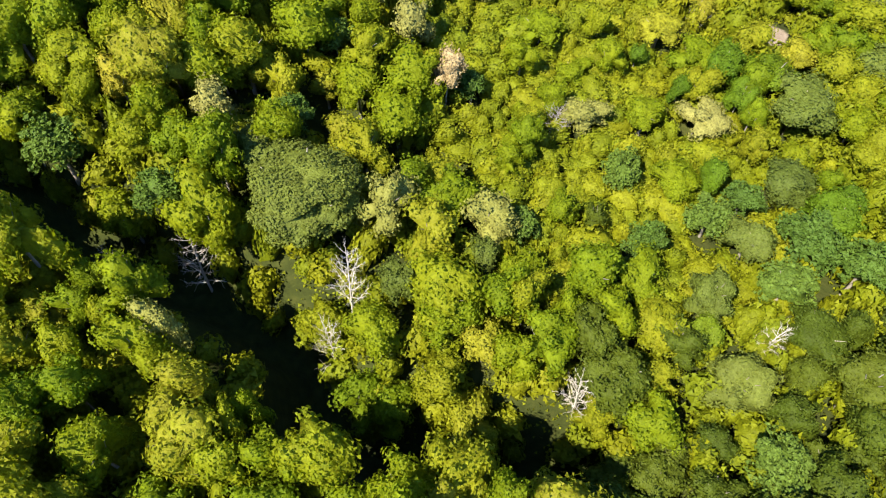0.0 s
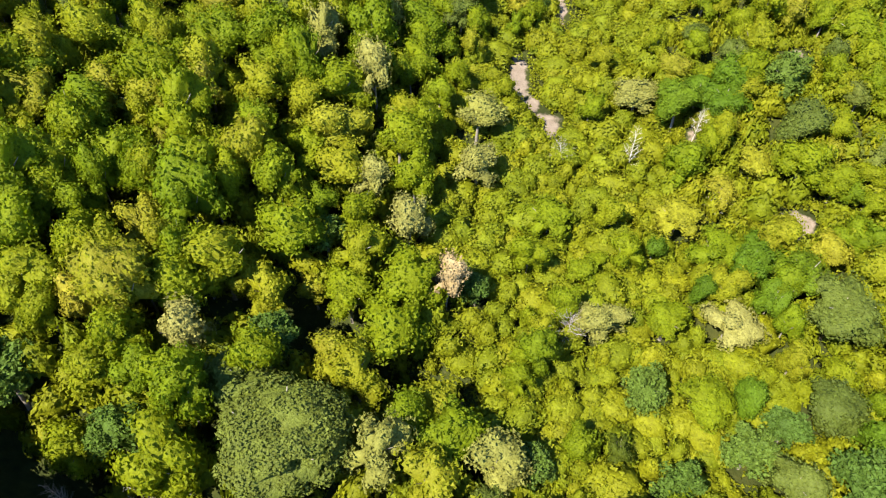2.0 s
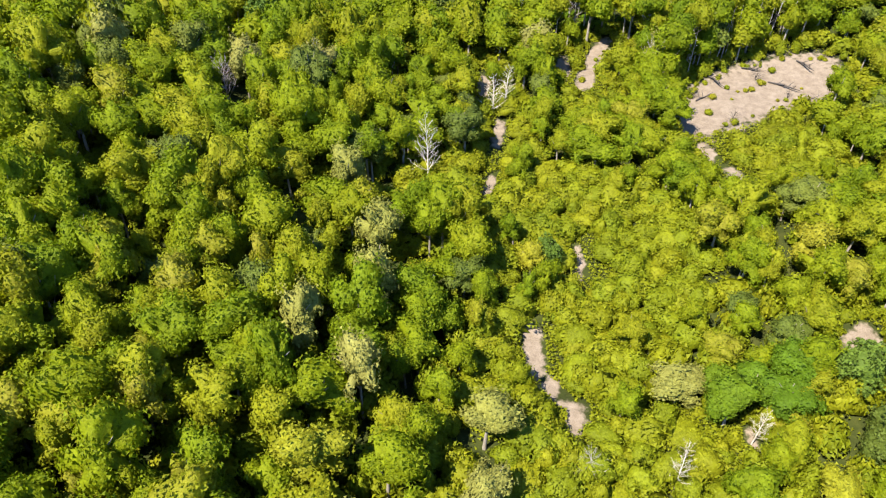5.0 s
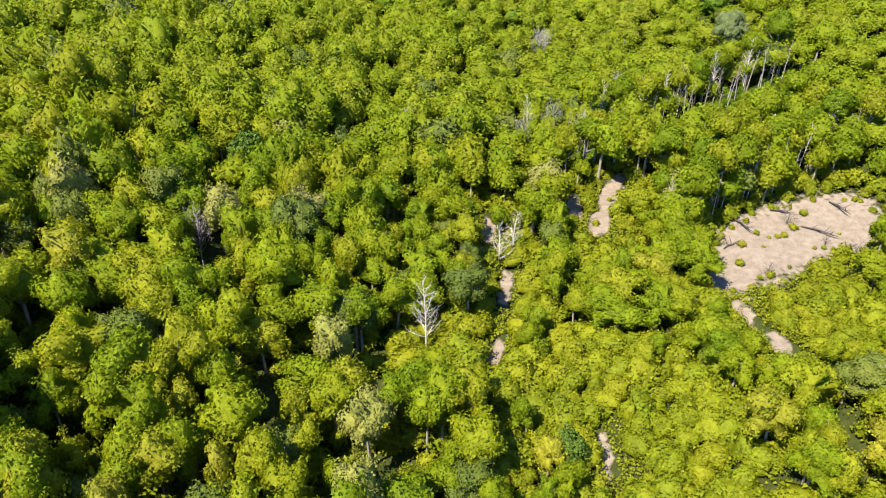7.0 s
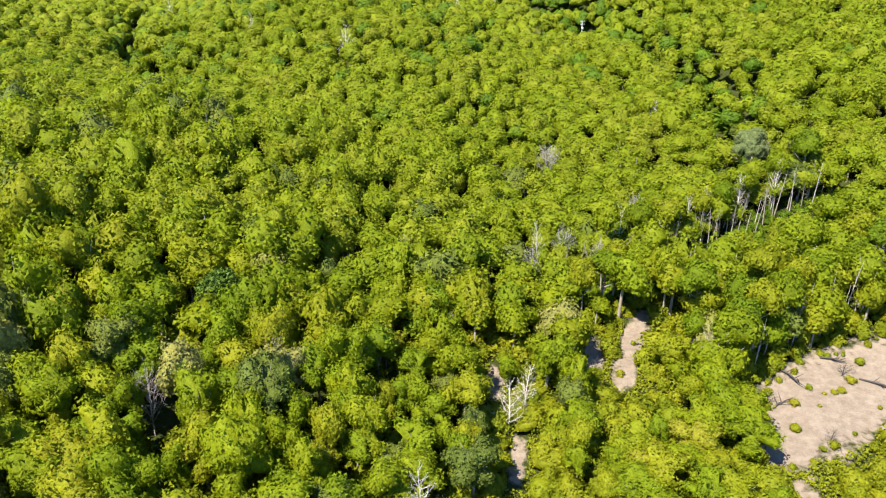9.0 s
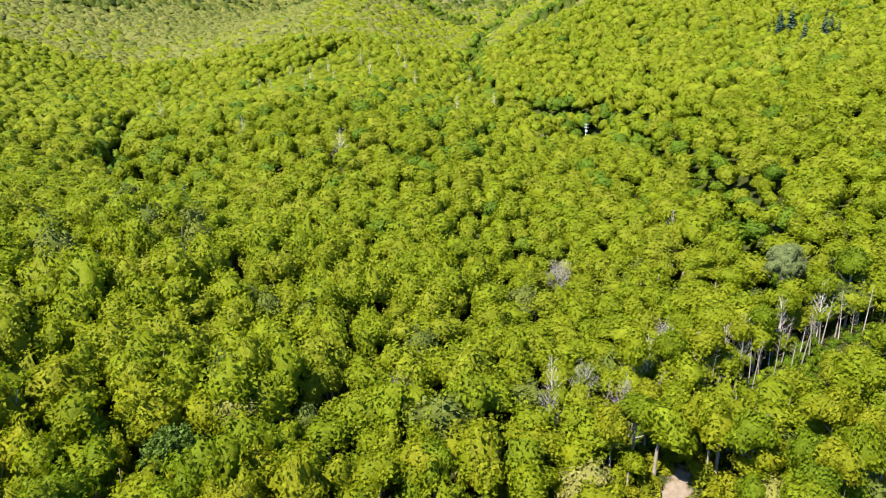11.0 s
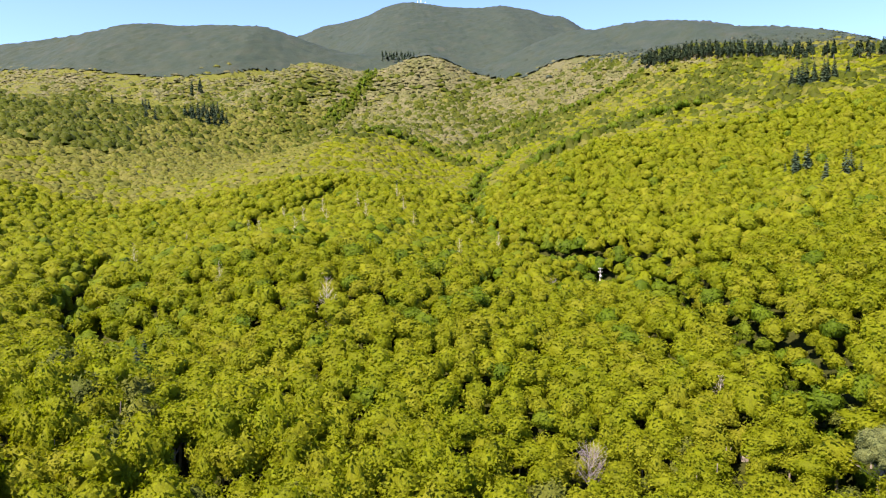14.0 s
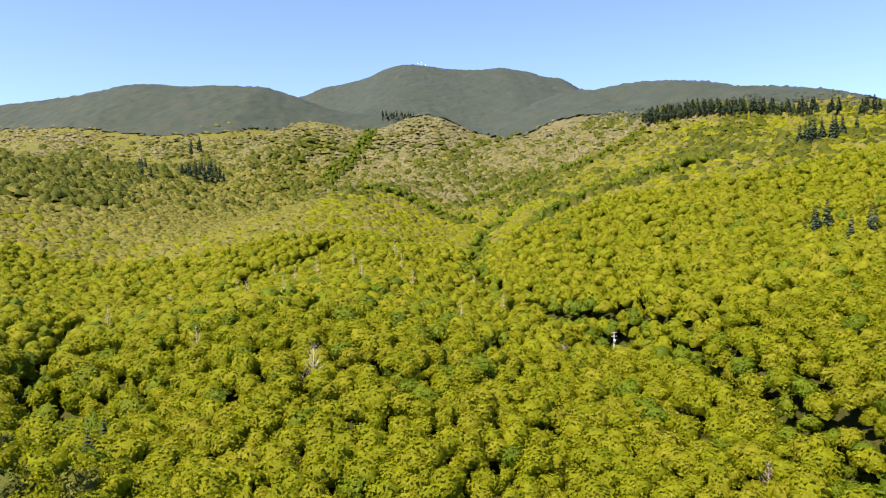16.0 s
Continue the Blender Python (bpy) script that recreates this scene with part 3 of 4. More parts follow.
# ---- single trees that stand out: x, y, height of the top over the ground, crown radius ----
SINGLE = [
    ("oak_tree", "great_oak", M_OAK, "great spreading grey-green oak beside the dark gully", "tree", [(-14.5, 43.0, 13.0, 7.0)]),
    ("oak_tree", "oak", M_OAK, "broad grey-green oak with dense small-leaved crown", "tree", [(39.8, 50.2, 8, 3.4), (27.8, 34.8, 8, 2.7), (-4, 35.2, 9, 2.4), (33.7, 42, 8, 2.9), (3.8, 39, 7, 2.3), (28.6, 25.5, 8, 3.3), (-18.5, 49, 10.5, 4.0), (44, 61, 9.5, 4.6), (47, 88, 9, 4.0)]),
    ("chestnut_tree", "near", M_CREAM, "chestnut tree covered in dried cream seed tassels", "tree", [(0.2, 63, 10.5, 2.4)]),
    ("chestnut_tree", "near", M_PALE, "chestnut tree with pale olive flowering crown", "tree", [(-8.9, 76.7, 10, 2.6), (-4.1, 71.1, 9, 2.9), (-25.3, 54, 10, 2.7), (-25.4, 27.5, 12, 2.3), (32.1, 61, 6, 3.2), (17.4, 61.2, 6, 2.8), (27.3, 97.3, 6, 3.6), (-6.0, 42.5, 11.5, 3.0), (4.2, 83, 8, 3.2), (4.6, 43, 9.0, 3.3), (-9.2, 93.6, 14, 3.2), (-8.3, 108, 13, 2.9), (4.5, 91, 8.5, 3.4), (-14.5, 129, 12, 2.8), (-8.5, 118, 12, 2.9), (-21, 156, 13, 3.2), (-33, 152, 14, 3.4), (-17, 100, 13, 3.3)]),
    ("locust_tree", "locust", M_LOCUST, "feathery blue-green locust tree", "tree", [(-17.2, 54.8, 9, 2.7), (21, 52.3, 6, 2.8), (30.2, 45.5, 7, 3), (34.7, 48, 7, 2.4), (8.5, 43.5, 6, 2.2), (22.2, 42.2, 7, 2.4), (-29.6, 45.1, 10, 2.9), (-42, 50, 10, 3.6), (-13.5, 69, 7, 2.4), (3.6, 64, 6, 2.0), (-3.8, 66, 5.5, 1.9), (40, 42, 9, 3.8), (45, 38, 9, 3.6), (36, 36, 8, 3.2), (-33, 173, 12, 3.6), (47, 96, 9, 3.2), (14, 119, 7, 2.2), (30, 17, 8, 3.5)]),
    ("chestnut_tree", "near", M_YELLOW, "chestnut tree with yellowing leaves in full sun", "tree", [(29.2, 76.2, 6, 3.5), (40.4, 83.6, 6, 2.8), (46, 70.1, 6, 2.8), (-34.8, 55.9, 10, 2.2), (-32.2, 65.8, 10, 2.9), (-13.3, 84.4, 11, 3.4), (-14.6, 63.8, 6, 1.9), (49, 84, 6, 2.6), (48, 115, 9, 3.4), (35, 80, 6, 2.4), (12, 118, 7, 2.2), (4, 29, 7, 2.4), (38, 91, 5, 2.0)]),
    # x -54.5 to -46 (unseen) and (-17.5, 51): added to shade gully and hollow.
    ("chestnut_tree", "near", M_CHEST, "yellow-green sweet chestnut tree with clumped leafy crown", "tree", [(12.9, 75.7, 6, 3.5), (-5.5, 57.5, 9.5, 4.2), (-3.5, 46.8, 9, 2.5), (-50, 40.5, 13, 3.2), (-46, 39, 13, 3.0), (-54.5, 43, 13, 3.2), (-17.5, 51, 12, 2.6), (-9.5, 66, 9, 3.0), (-10, 72, 9, 2.6), (69, 157, 9, 2.6), (-22.7, 81.8, 11, 3.6), (-16.5, 67.2, 11, 3.8), (-5.8, 83, 11, 3.4), (25.1, 60.9, 6, 2.9), (33, 70.8, 6, 3.4), (17.2, 68.7, 5, 2.4), (27.2, 51, 6, 3.2), (20, 37, 7, 3.5), (8.4, 37.5, 6, 3.0), (-27.5, 26.0, 12, 2.8), (-18.5, 15.7, 12, 2.8), (-31.9, 21.8, 12, 2.6), (-22.8, 22.6, 12, 2.6), (-28.2, 16.7, 12, 2.7), (-8.5, 12, 9, 2.8), (-1, 25.5, 9, 2.6), (-6.3, 29.4, 9, 3)]),
    ("willow_tree", "great_oak", M_WILLOW, "pale grey-green feathery willow on the stream bank", "tree", [(66.0, 228.0, 15.0, 4.4)]),
]
KEEP = [(x, y, r) for row in SINGLE for x, y, h, r in row[5]]
DEADS = [(-9.6, 34.0, 14.5, 2.6), (-11.5, 30.0, 12.5, 2.2), (-27.5, 40.5, 13.0, 3.2), (13.2, 24.0, 10.5, 2.4), (-2.6, 137.5, 13.0, 2.6), (25.0, 86.5, 8.5, 1.6), (34.8, 91.5, 6.0, 1.6), (8.6, 157, 8.5, 2.4), (11.2, 161, 8.0, 2.2), (-29.5, 294, 15, 3.0), (-38, 42.5, 7, 1.4), (33, 30, 7.5, 2.0)]
KEEP += [(x, y, 1.2) for x, y, h, r in DEADS]
GREY = [(23.8, 237.2, 1.0), (69.4, 231.3, 1.0), (36.9, 207.8, 1.0), (34.8, 346.9, 1.0), (22, 197.8, 1.0), (14.9, 189.3, 1.0)]      # the grey leafless bushes keep room
KEEP += GREY


def clear_of(p, keep):
    ok = np.ones(len(p), bool)
    for x, y, r in keep:
        ok &= np.hypot(p[:, 0] - x, p[:, 1] - y) > r + 1.0
    return ok


for name, kind, material, label, category, places in SINGLE:
    for n, (x, y, h, r) in enumerate(places):
        tree_thing(name, kind, n % len(CROWNS[kind]), material, label, category, "trees that stand out", x, y, h, r, n * 1.3)

# ---- the near woods ----
rng = np.random.default_rng(5)
p = np.concatenate([scatter(-4, 100, 3.9, half_near, rng, 0.46), scatter(100, 250, 4.5, half_near, rng, 0.46)])
scrub = (inside(p[:, 0], p[:, 1], SCRUB) > 0.5) & (rng.uniform(0, 1, len(p)) < 0.86)
p = p[(inside(p[:, 0], p[:, 1], BARE, 1.0) < 0.5) & ((inside(p[:, 0], p[:, 1] + 5, BARE, 0.8) < 0.5) | (p[:, 1] < 90)) & ((inside(p[:, 0], p[:, 1] + 9, BARE, 0.3) < 0.5) | (p[:, 1] < 120)) & (inside(p[:, 0], p[:, 1], GAPS, 1.0) < 0.5) & clear_of(p, KEEP) & ~scrub & (off_line(p[:, 0], p[:, 1] + 2.5, TRACK) > 4.6) & (off_line(p[:, 0] + 0.6, p[:, 1] + 0.8, GULLY) > 3.7) & (off_line(p[:, 0], p[:, 1], CREEK) > 2.2) & (off_line(p[:, 0], p[:, 1], HOLLOW) > 2.6)]
x, y = p[:, 0], p[:, 1]
z = land(x, y) - 0.1
west_side = 1 / (1 + np.exp(x / 9))
h = (8.2 + 4.0 * west_side + 2.5 * np.exp(-((x - 45) / 30) ** 2 - ((y - 185) / 22) ** 2)) * rng.uniform(0.78, 1.14, len(x)) * (1 + 0.12 * np.sin(x * 0.19 + 1.3 * np.sin(y * 0.11)))
mixed = rng.uniform(0, 1, len(x))
r = (1.7 + 2.0 * mixed) * np.where(y > 178, 1.2, 1 + 0.05 * west_side)
h = h * (0.80 + 0.34 * mixed)
lone = inside(x, y, SCRUB) > 0.5      # young trees standing alone in the scrub
r, h = np.where(lone, 1.3 + 1.0 * mixed, r), np.where(lone, 5.0 + 3.0 * mixed, h)
# Trees on the sunward bank are raised so that they shade the gully.
bank = (off_line(x, y, GULLY) < 10) & ((x + 75) * -0.42 + (y - 52) * -0.91 > 0)
h = np.where(bank, h * 1.25 + 2, h)
close = (y < 100)
upper = (y >= 100) & (y < 165)
order = np.argsort(np.hypot(x, (y - 60) * 0.8) + 1000 * ~close)
single = np.zeros(len(x), bool)
single[order[:280]] = True
further = np.argsort(np.hypot(x, y - 105) + 1000 * ~upper)
single[further[:290]] = True
for i in np.nonzero(single)[0]:
    shady = x[i] > 14 and y[i] < 46 and (int(x[i] * 7 + y[i] * 3) % 5 < 3 or x[i] > 30 and y[i] < 34)
    if shady:
        tree_thing("oak_tree", "oak", i % 4, M_DEEP, "deep green small-leaved oak on the lower slope", "tree", "oaks of the lower slope", float(x[i]), float(y[i]), float(h[i]), float(r[i]), i * 0.7)
        continue
    if upper[i]:
        grey = i % 9 == 0
        tree_thing("oak_tree" if grey else "coppice_tree", "oak" if grey else "near", i % 4 if grey else i % 10, M_OAK if grey else M_CHEST, "grey-green oak among the chestnuts of the upper slope" if grey else "tall yellow-green chestnut tree on the upper slope", "tree", "trees of the upper slope", float(x[i]), float(y[i]), float(h[i]), float(r[i]), i * 0.7)
        continue
    if x[i] > 24 and int(x[i] * 5 + y[i] * 3) % 5 < 3:
        tree_thing("oak_tree", "oak", i % 4, M_FRESH, "fresh green young oak on the sunny slope", "tree", "young oaks of the slope", float(x[i]), float(y[i]), float(h[i]), float(r[i]), i * 0.7)
        continue
    tree_thing("chestnut_tree", "near", int(rng.integers(10)), M_CHEST, "yellow-green sweet chestnut tree with clumped leafy crown", "tree", "chestnut trees of the hillside", float(x[i]), float(y[i]), float(h[i]), float(r[i]), float(rng.uniform(0, 6.28)))
kinds = rng.uniform(0, 1, len(x))
rest = ~single
lower = (x > 14) & (y < 46) & (kinds < 0.55)
for name, kind, sel, mat, label in (
        ("chestnut_wood", "near", rest & close & (kinds < 0.85) & ~lower, M_CHEST, "yellow-green sweet chestnut wood on the slope"),
        ("slope_oaks", "near", rest & close & (kinds < 0.85) & lower, M_DEEP, "deep green oaks on the lower slope"),
        ("oak_wood", "near", rest & close & (kinds >= 0.85), M_OAK, "grey-green oaks among the chestnut wood"),
        ("chestnut_coppice", "mid", rest & ~close & (y < 183) & (kinds < 0.91), M_CHEST, "yellow-green chestnut coppice climbing the slope"),
        ("high_coppice", "mid", rest & ~close & (y >= 183) & (kinds < 0.94), M_FOREST, "bright yellow-green chestnut wood above the clearing"),
        ("mixed_coppice", "mid", rest & ~close & (y < 183) & (kinds >= 0.91) & (kinds < 0.93), M_PALE, "pale olive crowns scattered in the coppice"),
        ("oak_coppice", "mid", rest & ~close & (kinds >= np.where(y < 183, 0.93, 0.94)), M_OAK, "darker oak crowns scattered in the coppice")):
    stand(name, kind, x[sel], y[sel], z[sel], r[sel], h[sel], mat, label, trunks=True)

# ---- scrub and undergrowth ----
p = scatter(8, 182, 2.25, half_near, rng, 0.5)
shadow = p + (0.0, 3.2)
keep = (inside(p[:, 0], p[:, 1], SCRUB) > 0.47) & (inside(p[:, 0], p[:, 1], BARE, 1.6) < 0.5) & ((inside(shadow[:, 0], shadow[:, 1], BARE, 1.4) < 0.5) | (p[:, 1] < 90)) & clear_of(p, [(a, b, c * 0.4) for a, b, c in KEEP]) & (off_line(p[:, 0], p[:, 1], HOLLOW) > 3.0)
p = p[keep]
x, y = p[:, 0], p[:, 1]
r, h = rng.uniform(1.2, 3.3, len(x)), rng.uniform(3, 10, len(x))
stand("scrub", "shrub", x, y, land(x, y), r, h, M_GREEN, "bright green scrub and young coppice shoots")


p = scatter(20, 195, 1.9, half_near, rng, 0.5)
p = p[(inside(p[:, 0], p[:, 1], BARE, 4.5) > 0.5) & (inside(p[:, 0], p[:, 1] + 0.8, BARE, 0.5) < 0.5) & (inside(p[:, 0], p[:, 1], BARE, 0.4) < 0.5) & (inside(p[:, 0], p[:, 1], SCRUB) < 0.5)]
x, y = p[:, 0], p[:, 1]
stand("brush", "bush", x, y, land(x, y), rng.uniform(0.8, 1.5, len(x)), rng.uniform(2.4, 5.5, len(x)), M_GREEN, "low bright green brush round the bare patches")


p = np.concatenate([scatter(2, 110, 3.4, half_near, rng, 0.5), scatter(110, 182, 3.6, half_near, rng, 0.5)])
p = p[(inside(p[:, 0], p[:, 1], SCRUB) < 0.5) & (inside(p[:, 0], p[:, 1], BARE, 1.0) < 0.5) & (inside(p[:, 0], p[:, 1], GAPS, 0.8) < 0.5) & (off_line(p[:, 0] + 1.2, p[:, 1] + 1.4, GULLY) > 3.8) & (off_line(p[:, 0], p[:, 1], HOLLOW) > 3.4)]
x, y = p[:, 0], p[:, 1]
stand("understorey", "bush", x, y, land(x, y), rng.uniform(1.6, 2.8, len(x)), rng.uniform(7, 15, len(x)) * np.where(y > 110, 0.6, 1), M_GREEN, "green bushes filling the spaces between the trees")


# ragged growth creeping in over the rim of the clearing
p = scatter(148, 180, 1.5, lambda v: 80, rng, 0.5)
rim = inside(p[:, 0], p[:, 1], BARE)
p = p[(p[:, 0] > 36) & (rim > 0.5) & (rim < 0.60) & (rng.uniform(0, 1, len(p)) < 0.55)]
x, y = p[:, 0], p[:, 1]
stand("rim_bushes", "bush", x, y, land(x, y), rng.uniform(0.3, 0.9, len(x)), rng.uniform(1.2, 3.2, len(x)), M_GREEN, "small ragged bushes along the rim of the clearing")


def undergrowth():
    n = 60000
    y = rng.uniform(4, 235, n)
    x = rng.uniform(-1, 1, n) * (52 + 0.36 * np.maximum(0, y - 20))
    ok = (inside(x, y, BARE) < 0.47) & (inside(x, y, GAPS) < 0.55) & (off_line(x + 1.5, y + 1.5, GULLY) > 4) & (off_line(x, y, HOLLOW) > 2.5)
    k = rng.uniform(0, 1, 60000)
    spots = np.array([(q[0], q[1], q[2]) for q in BARE])[rng.integers(len(BARE), size=60000)]
    a, far = rng.uniform(0, 6.283, 60000), (spots[:, 2] + 5) * np.sqrt(k)
    x2, y2 = spots[:, 0] + far * np.cos(a), spots[:, 1] + far * np.sin(a)
    ok2 = inside(x2, y2, BARE) < 0.46
    x, y = np.concatenate([x[ok], x2[ok2]]), np.concatenate([y[ok], y2[ok2]])
    c = np.stack([x, y, land(x, y) + rng.uniform(0.05, 1.0, len(x))], 1)
    v, f = sprays(c, np.tile((0.0, 0.0, 1.0), (len(c), 1)), 0.22, rng, 0.6)
    tagged(new("undergrowth", mesh_of("undergrowth", v, [f], M_GREEN)), "bracken and brambles under the trees", "undergrowth", kind="stuff")


undergrowth()

# ---- the middle woods ----
p = scatter(250, 520, 4.1, lambda v: half_far(v) - 20, rng, 0.5)
p = p[(off_line(p[:, 0], p[:, 1], CREEK) > 2.4) & (off_line(p[:, 0], p[:, 1], WEST_CREEK) > 3.0) & clear_of(p, GREY + [(54, 362, 3.2), (51.5, 289.5, 2.6), (49, 297, 2.2), (53.5, 241, 1.5)])]
x, y = p[:, 0], p[:, 1]
z = land(x, y)
mixed = rng.uniform(0, 1, len(x))
h, r = 7.2 + 3.6 * mixed + rng.uniform(-0.6, 0.6, len(x)), 2.0 + 1.9 * mixed
kinds = rng.uniform(0, 1, len(x))
spur = np.hypot((x + 38) / 55, (y - 335) / 60) < 1
kinds = np.where((off_line(x, y, CREEK) < 8) | (off_line(x, y, WEST_CREEK) < 5), kinds + 0.4, np.where(spur, kinds + 0.12, kinds - 0.015))
for kind, zone in (("half", y < 335), ("far", y >= 335)):
    for name, sel, mat, label in (("chestnut_forest", zone & (kinds < 0.95), M_FOREST, "closed yellow-green chestnut forest over the spur"), ("oak_forest", zone & (kinds >= 0.95), M_FRESH, "deeper green oak crowns in the closed forest")):
        stand(name, kind, x[sel], y[sel], z[sel], r[sel], h[sel], mat, label)

p = scatter(232, 420, 2.0, half_near, rng, 0.5)
p = p[(off_line(p[:, 0], p[:, 1], CREEK) < 5.6) & (off_line(p[:, 0], p[:, 1], CREEK) > 1.5) & clear_of(p, [(54, 367, -0.4)])]
x, y = p[:, 0], p[:, 1]
stand("bank_bushes", "bush", x, y, land(x, y), rng.uniform(0.9, 1.6, len(x)), rng.uniform(3, 7, len(x)), M_FRESH, "dark green bushes on the banks of the stream")

# brush along the old track
p = scatter(188, 222, 2.2, lambda v: 84, rng, 0.5)
p = p[(off_line(p[:, 0], p[:, 1], TRACK) < 5.5) & (p[:, 0] > 20)]
x, y = p[:, 0], p[:, 1]
stand("track_brush", "bush", x, y, land(x, y), rng.uniform(0.7, 1.4, len(x)), rng.uniform(2, 5, len(x)), M_FRESH, "deep green brush under the trees of the track")

# the wood goes on to both sides and behind
p = scatter(-70, 250, 5.0, lambda v: half_near(v) + 60, rng, 0.5)
p = p[(np.abs(p[:, 0]) > 51 + 0.36 * np.clip(p[:, 1] - 20, 0, 80) + 0.2 * np.maximum(0, p[:, 1] - 100)) | (p[:, 1] < -5)]
x, y = p[:, 0], p[:, 1]
stand("outer_wood", "far", x, y, land(x, y), rng.uniform(2.4, 4.2, len(x)), rng.uniform(8, 12, len(x)), M_CHEST, "yellow-green chestnut wood going on over the slopes")

# ---- the far woods ----
def dome(rng):
    """A coarse tree crown for great distances: a lumpy cap with a few ragged sprays on it."""
    v = [(rng.normal() * 0.5, rng.normal() * 0.5, 9.0)]
    for n, (rr, zz) in enumerate(((1.9, 7.7), (3.6, 3.6))):
        for k in range(5):
            a = (k + 0.5 * n) * math.pi * 0.4 + rng.normal() * 0.2
            q = rr * rng.uniform(0.65, 1.35)
            v.append((q * math.cos(a), q * math.sin(a), zz + rng.normal() * 0.9))
    f = []
    for k in range(5):
        m = (k + 1) % 5
        f += [(0, 1 + k, 1 + m), (1 + k, 6 + k, 1 + m), (1 + m, 6 + k, 6 + m)]
    d = unit(rng.normal(size=(6, 3)) + (0, 0, 0.9))
    d[:, 2] = np.abs(d[:, 2])
    lv, lf = sprays(d * (2.5, 2.5, 3.4) + (0, 0, 5.4), d, 0.75, rng, 0.5)
    return np.concatenate([lv, np.array(v)]), lf, np.array(f) + len(lv)


# dark trees along the far gullies and crests
DARK_LINES = [[(28, 785), (40, 804), (63, 818), (97, 829), (129, 828), (150, 824), (174, 832), (194, 846)], [(-132, 930), (-118, 985), (-104, 1060), (-98, 1120)], [(-84, 722), (-62, 728), (-40, 735), (-20, 722), (0, 700), (18, 680)], [(-330, 1050), (-300, 1010), (-275, 960)]]
CROWNS["distant"] = [dome(RNG) for _ in range(9)]
p = np.concatenate([scatter(520, 1000, 4.7, half_far, rng, 0.55), scatter(1000, 1330, 6.2, half_far, rng, 0.55), scatter(1330, 2010, 8.4, half_far, rng, 0.55)])
over = ((p[:, 0] < -330) & (p[:, 1] > 1480)) | ((p[:, 0] - 244) * 0.807 + (p[:, 1] - 1290) * 0.59 > 40) & (p[:, 0] > 330)
p = p[~over & (off_line(p[:, 0], p[:, 1], CREEK) > 3.0) & (off_line(p[:, 0], p[:, 1], ROAD) > 3.0)]
x, y = p[:, 0], p[:, 1]
z = land(x, y) - 1.0
far = y > 1000
z = z - np.where(y > 1330, 3.0, np.where(far, 2.2, 1.4))
r = rng.uniform(3.4, 5.2, len(x)) * np.where(y > 1330, 1.6, np.where(far, 1.25, 1))
h = rng.uniform(7.4, 9.6, len(x)) * np.where(far, 0.75, 0.78)
wob = 14 * np.sin(x / 70 + 2 * np.sin(y / 90)) + rng.normal(size=len(x)) * 9
green = (off_line(x, y, ROAD) < 5) | (off_line(x, y, CREEK) < 5) | (rng.uniform(0, 1, len(x)) < 0.6) & (np.hypot((x + 318) / 75, (y - 690) / 55) + 0.1 * rng.normal(size=len(x)) < 1)
h = np.where(off_line(x, y, ROAD) < 5, h * 1.25, h)
def bald_side(x, y):
    return (y > np.interp(x, [-130, -81, -48, -7, 30, 90, 150, 213, 320], [850, 735, 745, 770, 770, 830, 855, 870, 960])) & (x > -135) & (x < 330)


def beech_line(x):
    """The height above which the dark beech forest, haze in its colour, begins."""
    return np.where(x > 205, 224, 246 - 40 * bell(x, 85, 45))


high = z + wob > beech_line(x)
green = green | (z > 105) & (z < 225) & (rng.uniform(0, 1, len(x)) < 0.10 + 0.25 * (np.sin(x / 31 + 1.7 * np.sin(y / 47)) > 0.55))
bald = bald_side(x, y - 0.4 * wob)
green = green | (off_line(x, y, DARK_LINES[0]) < 7) | (off_line(x, y, DARK_LINES[1]) < 9) | (off_line(x, y, DARK_LINES[2]) < 7) | (off_line(x, y, DARK_LINES[3]) < 12)
h = np.where(green, h * rng.uniform(1.1, 1.5, len(x)), h)
h, r = np.where(high, h * 1.05, h), np.where(high, r * 1.15, r)
dry = ~high & ~green & ((rng.uniform(0, 1, len(x)) < np.clip((z + wob - 165) / 50, 0, 0.75)) & (x < 200 + 60 * (z > 190)) | bald & (rng.uniform(0, 1, len(x)) < 0.8))
# With distance the darker, hazed leaf colour replaces M_FOREST tree by tree.
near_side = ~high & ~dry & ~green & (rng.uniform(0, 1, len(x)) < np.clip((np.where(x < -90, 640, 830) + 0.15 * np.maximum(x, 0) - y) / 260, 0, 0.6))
for name, sel, mat, label in (("spur_forest", near_side, M_FOREST, "yellow-green chestnut forest on the spur and the east slope"), ("beech_forest", high & (z + wob < beech_line(x) + 16) & (y < 1000), M_HAZY_BEECH, "dark beech forest on the upper ridges, blue-grey haze in its colour"), ("dry_forest", dry, M_DRYHILL, "sunburnt pale forest below the ridges"), ("valley_oaks", ~high & green, M_DEEP, "dark green oaks along the road, the stream and the west knoll"), ("hillside_forest", ~high & ~dry & ~green & ~near_side, M_HAZY_HILL, "distant yellow-green forest on the hillsides, haze put into its colour")):
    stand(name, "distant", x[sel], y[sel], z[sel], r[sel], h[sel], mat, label)

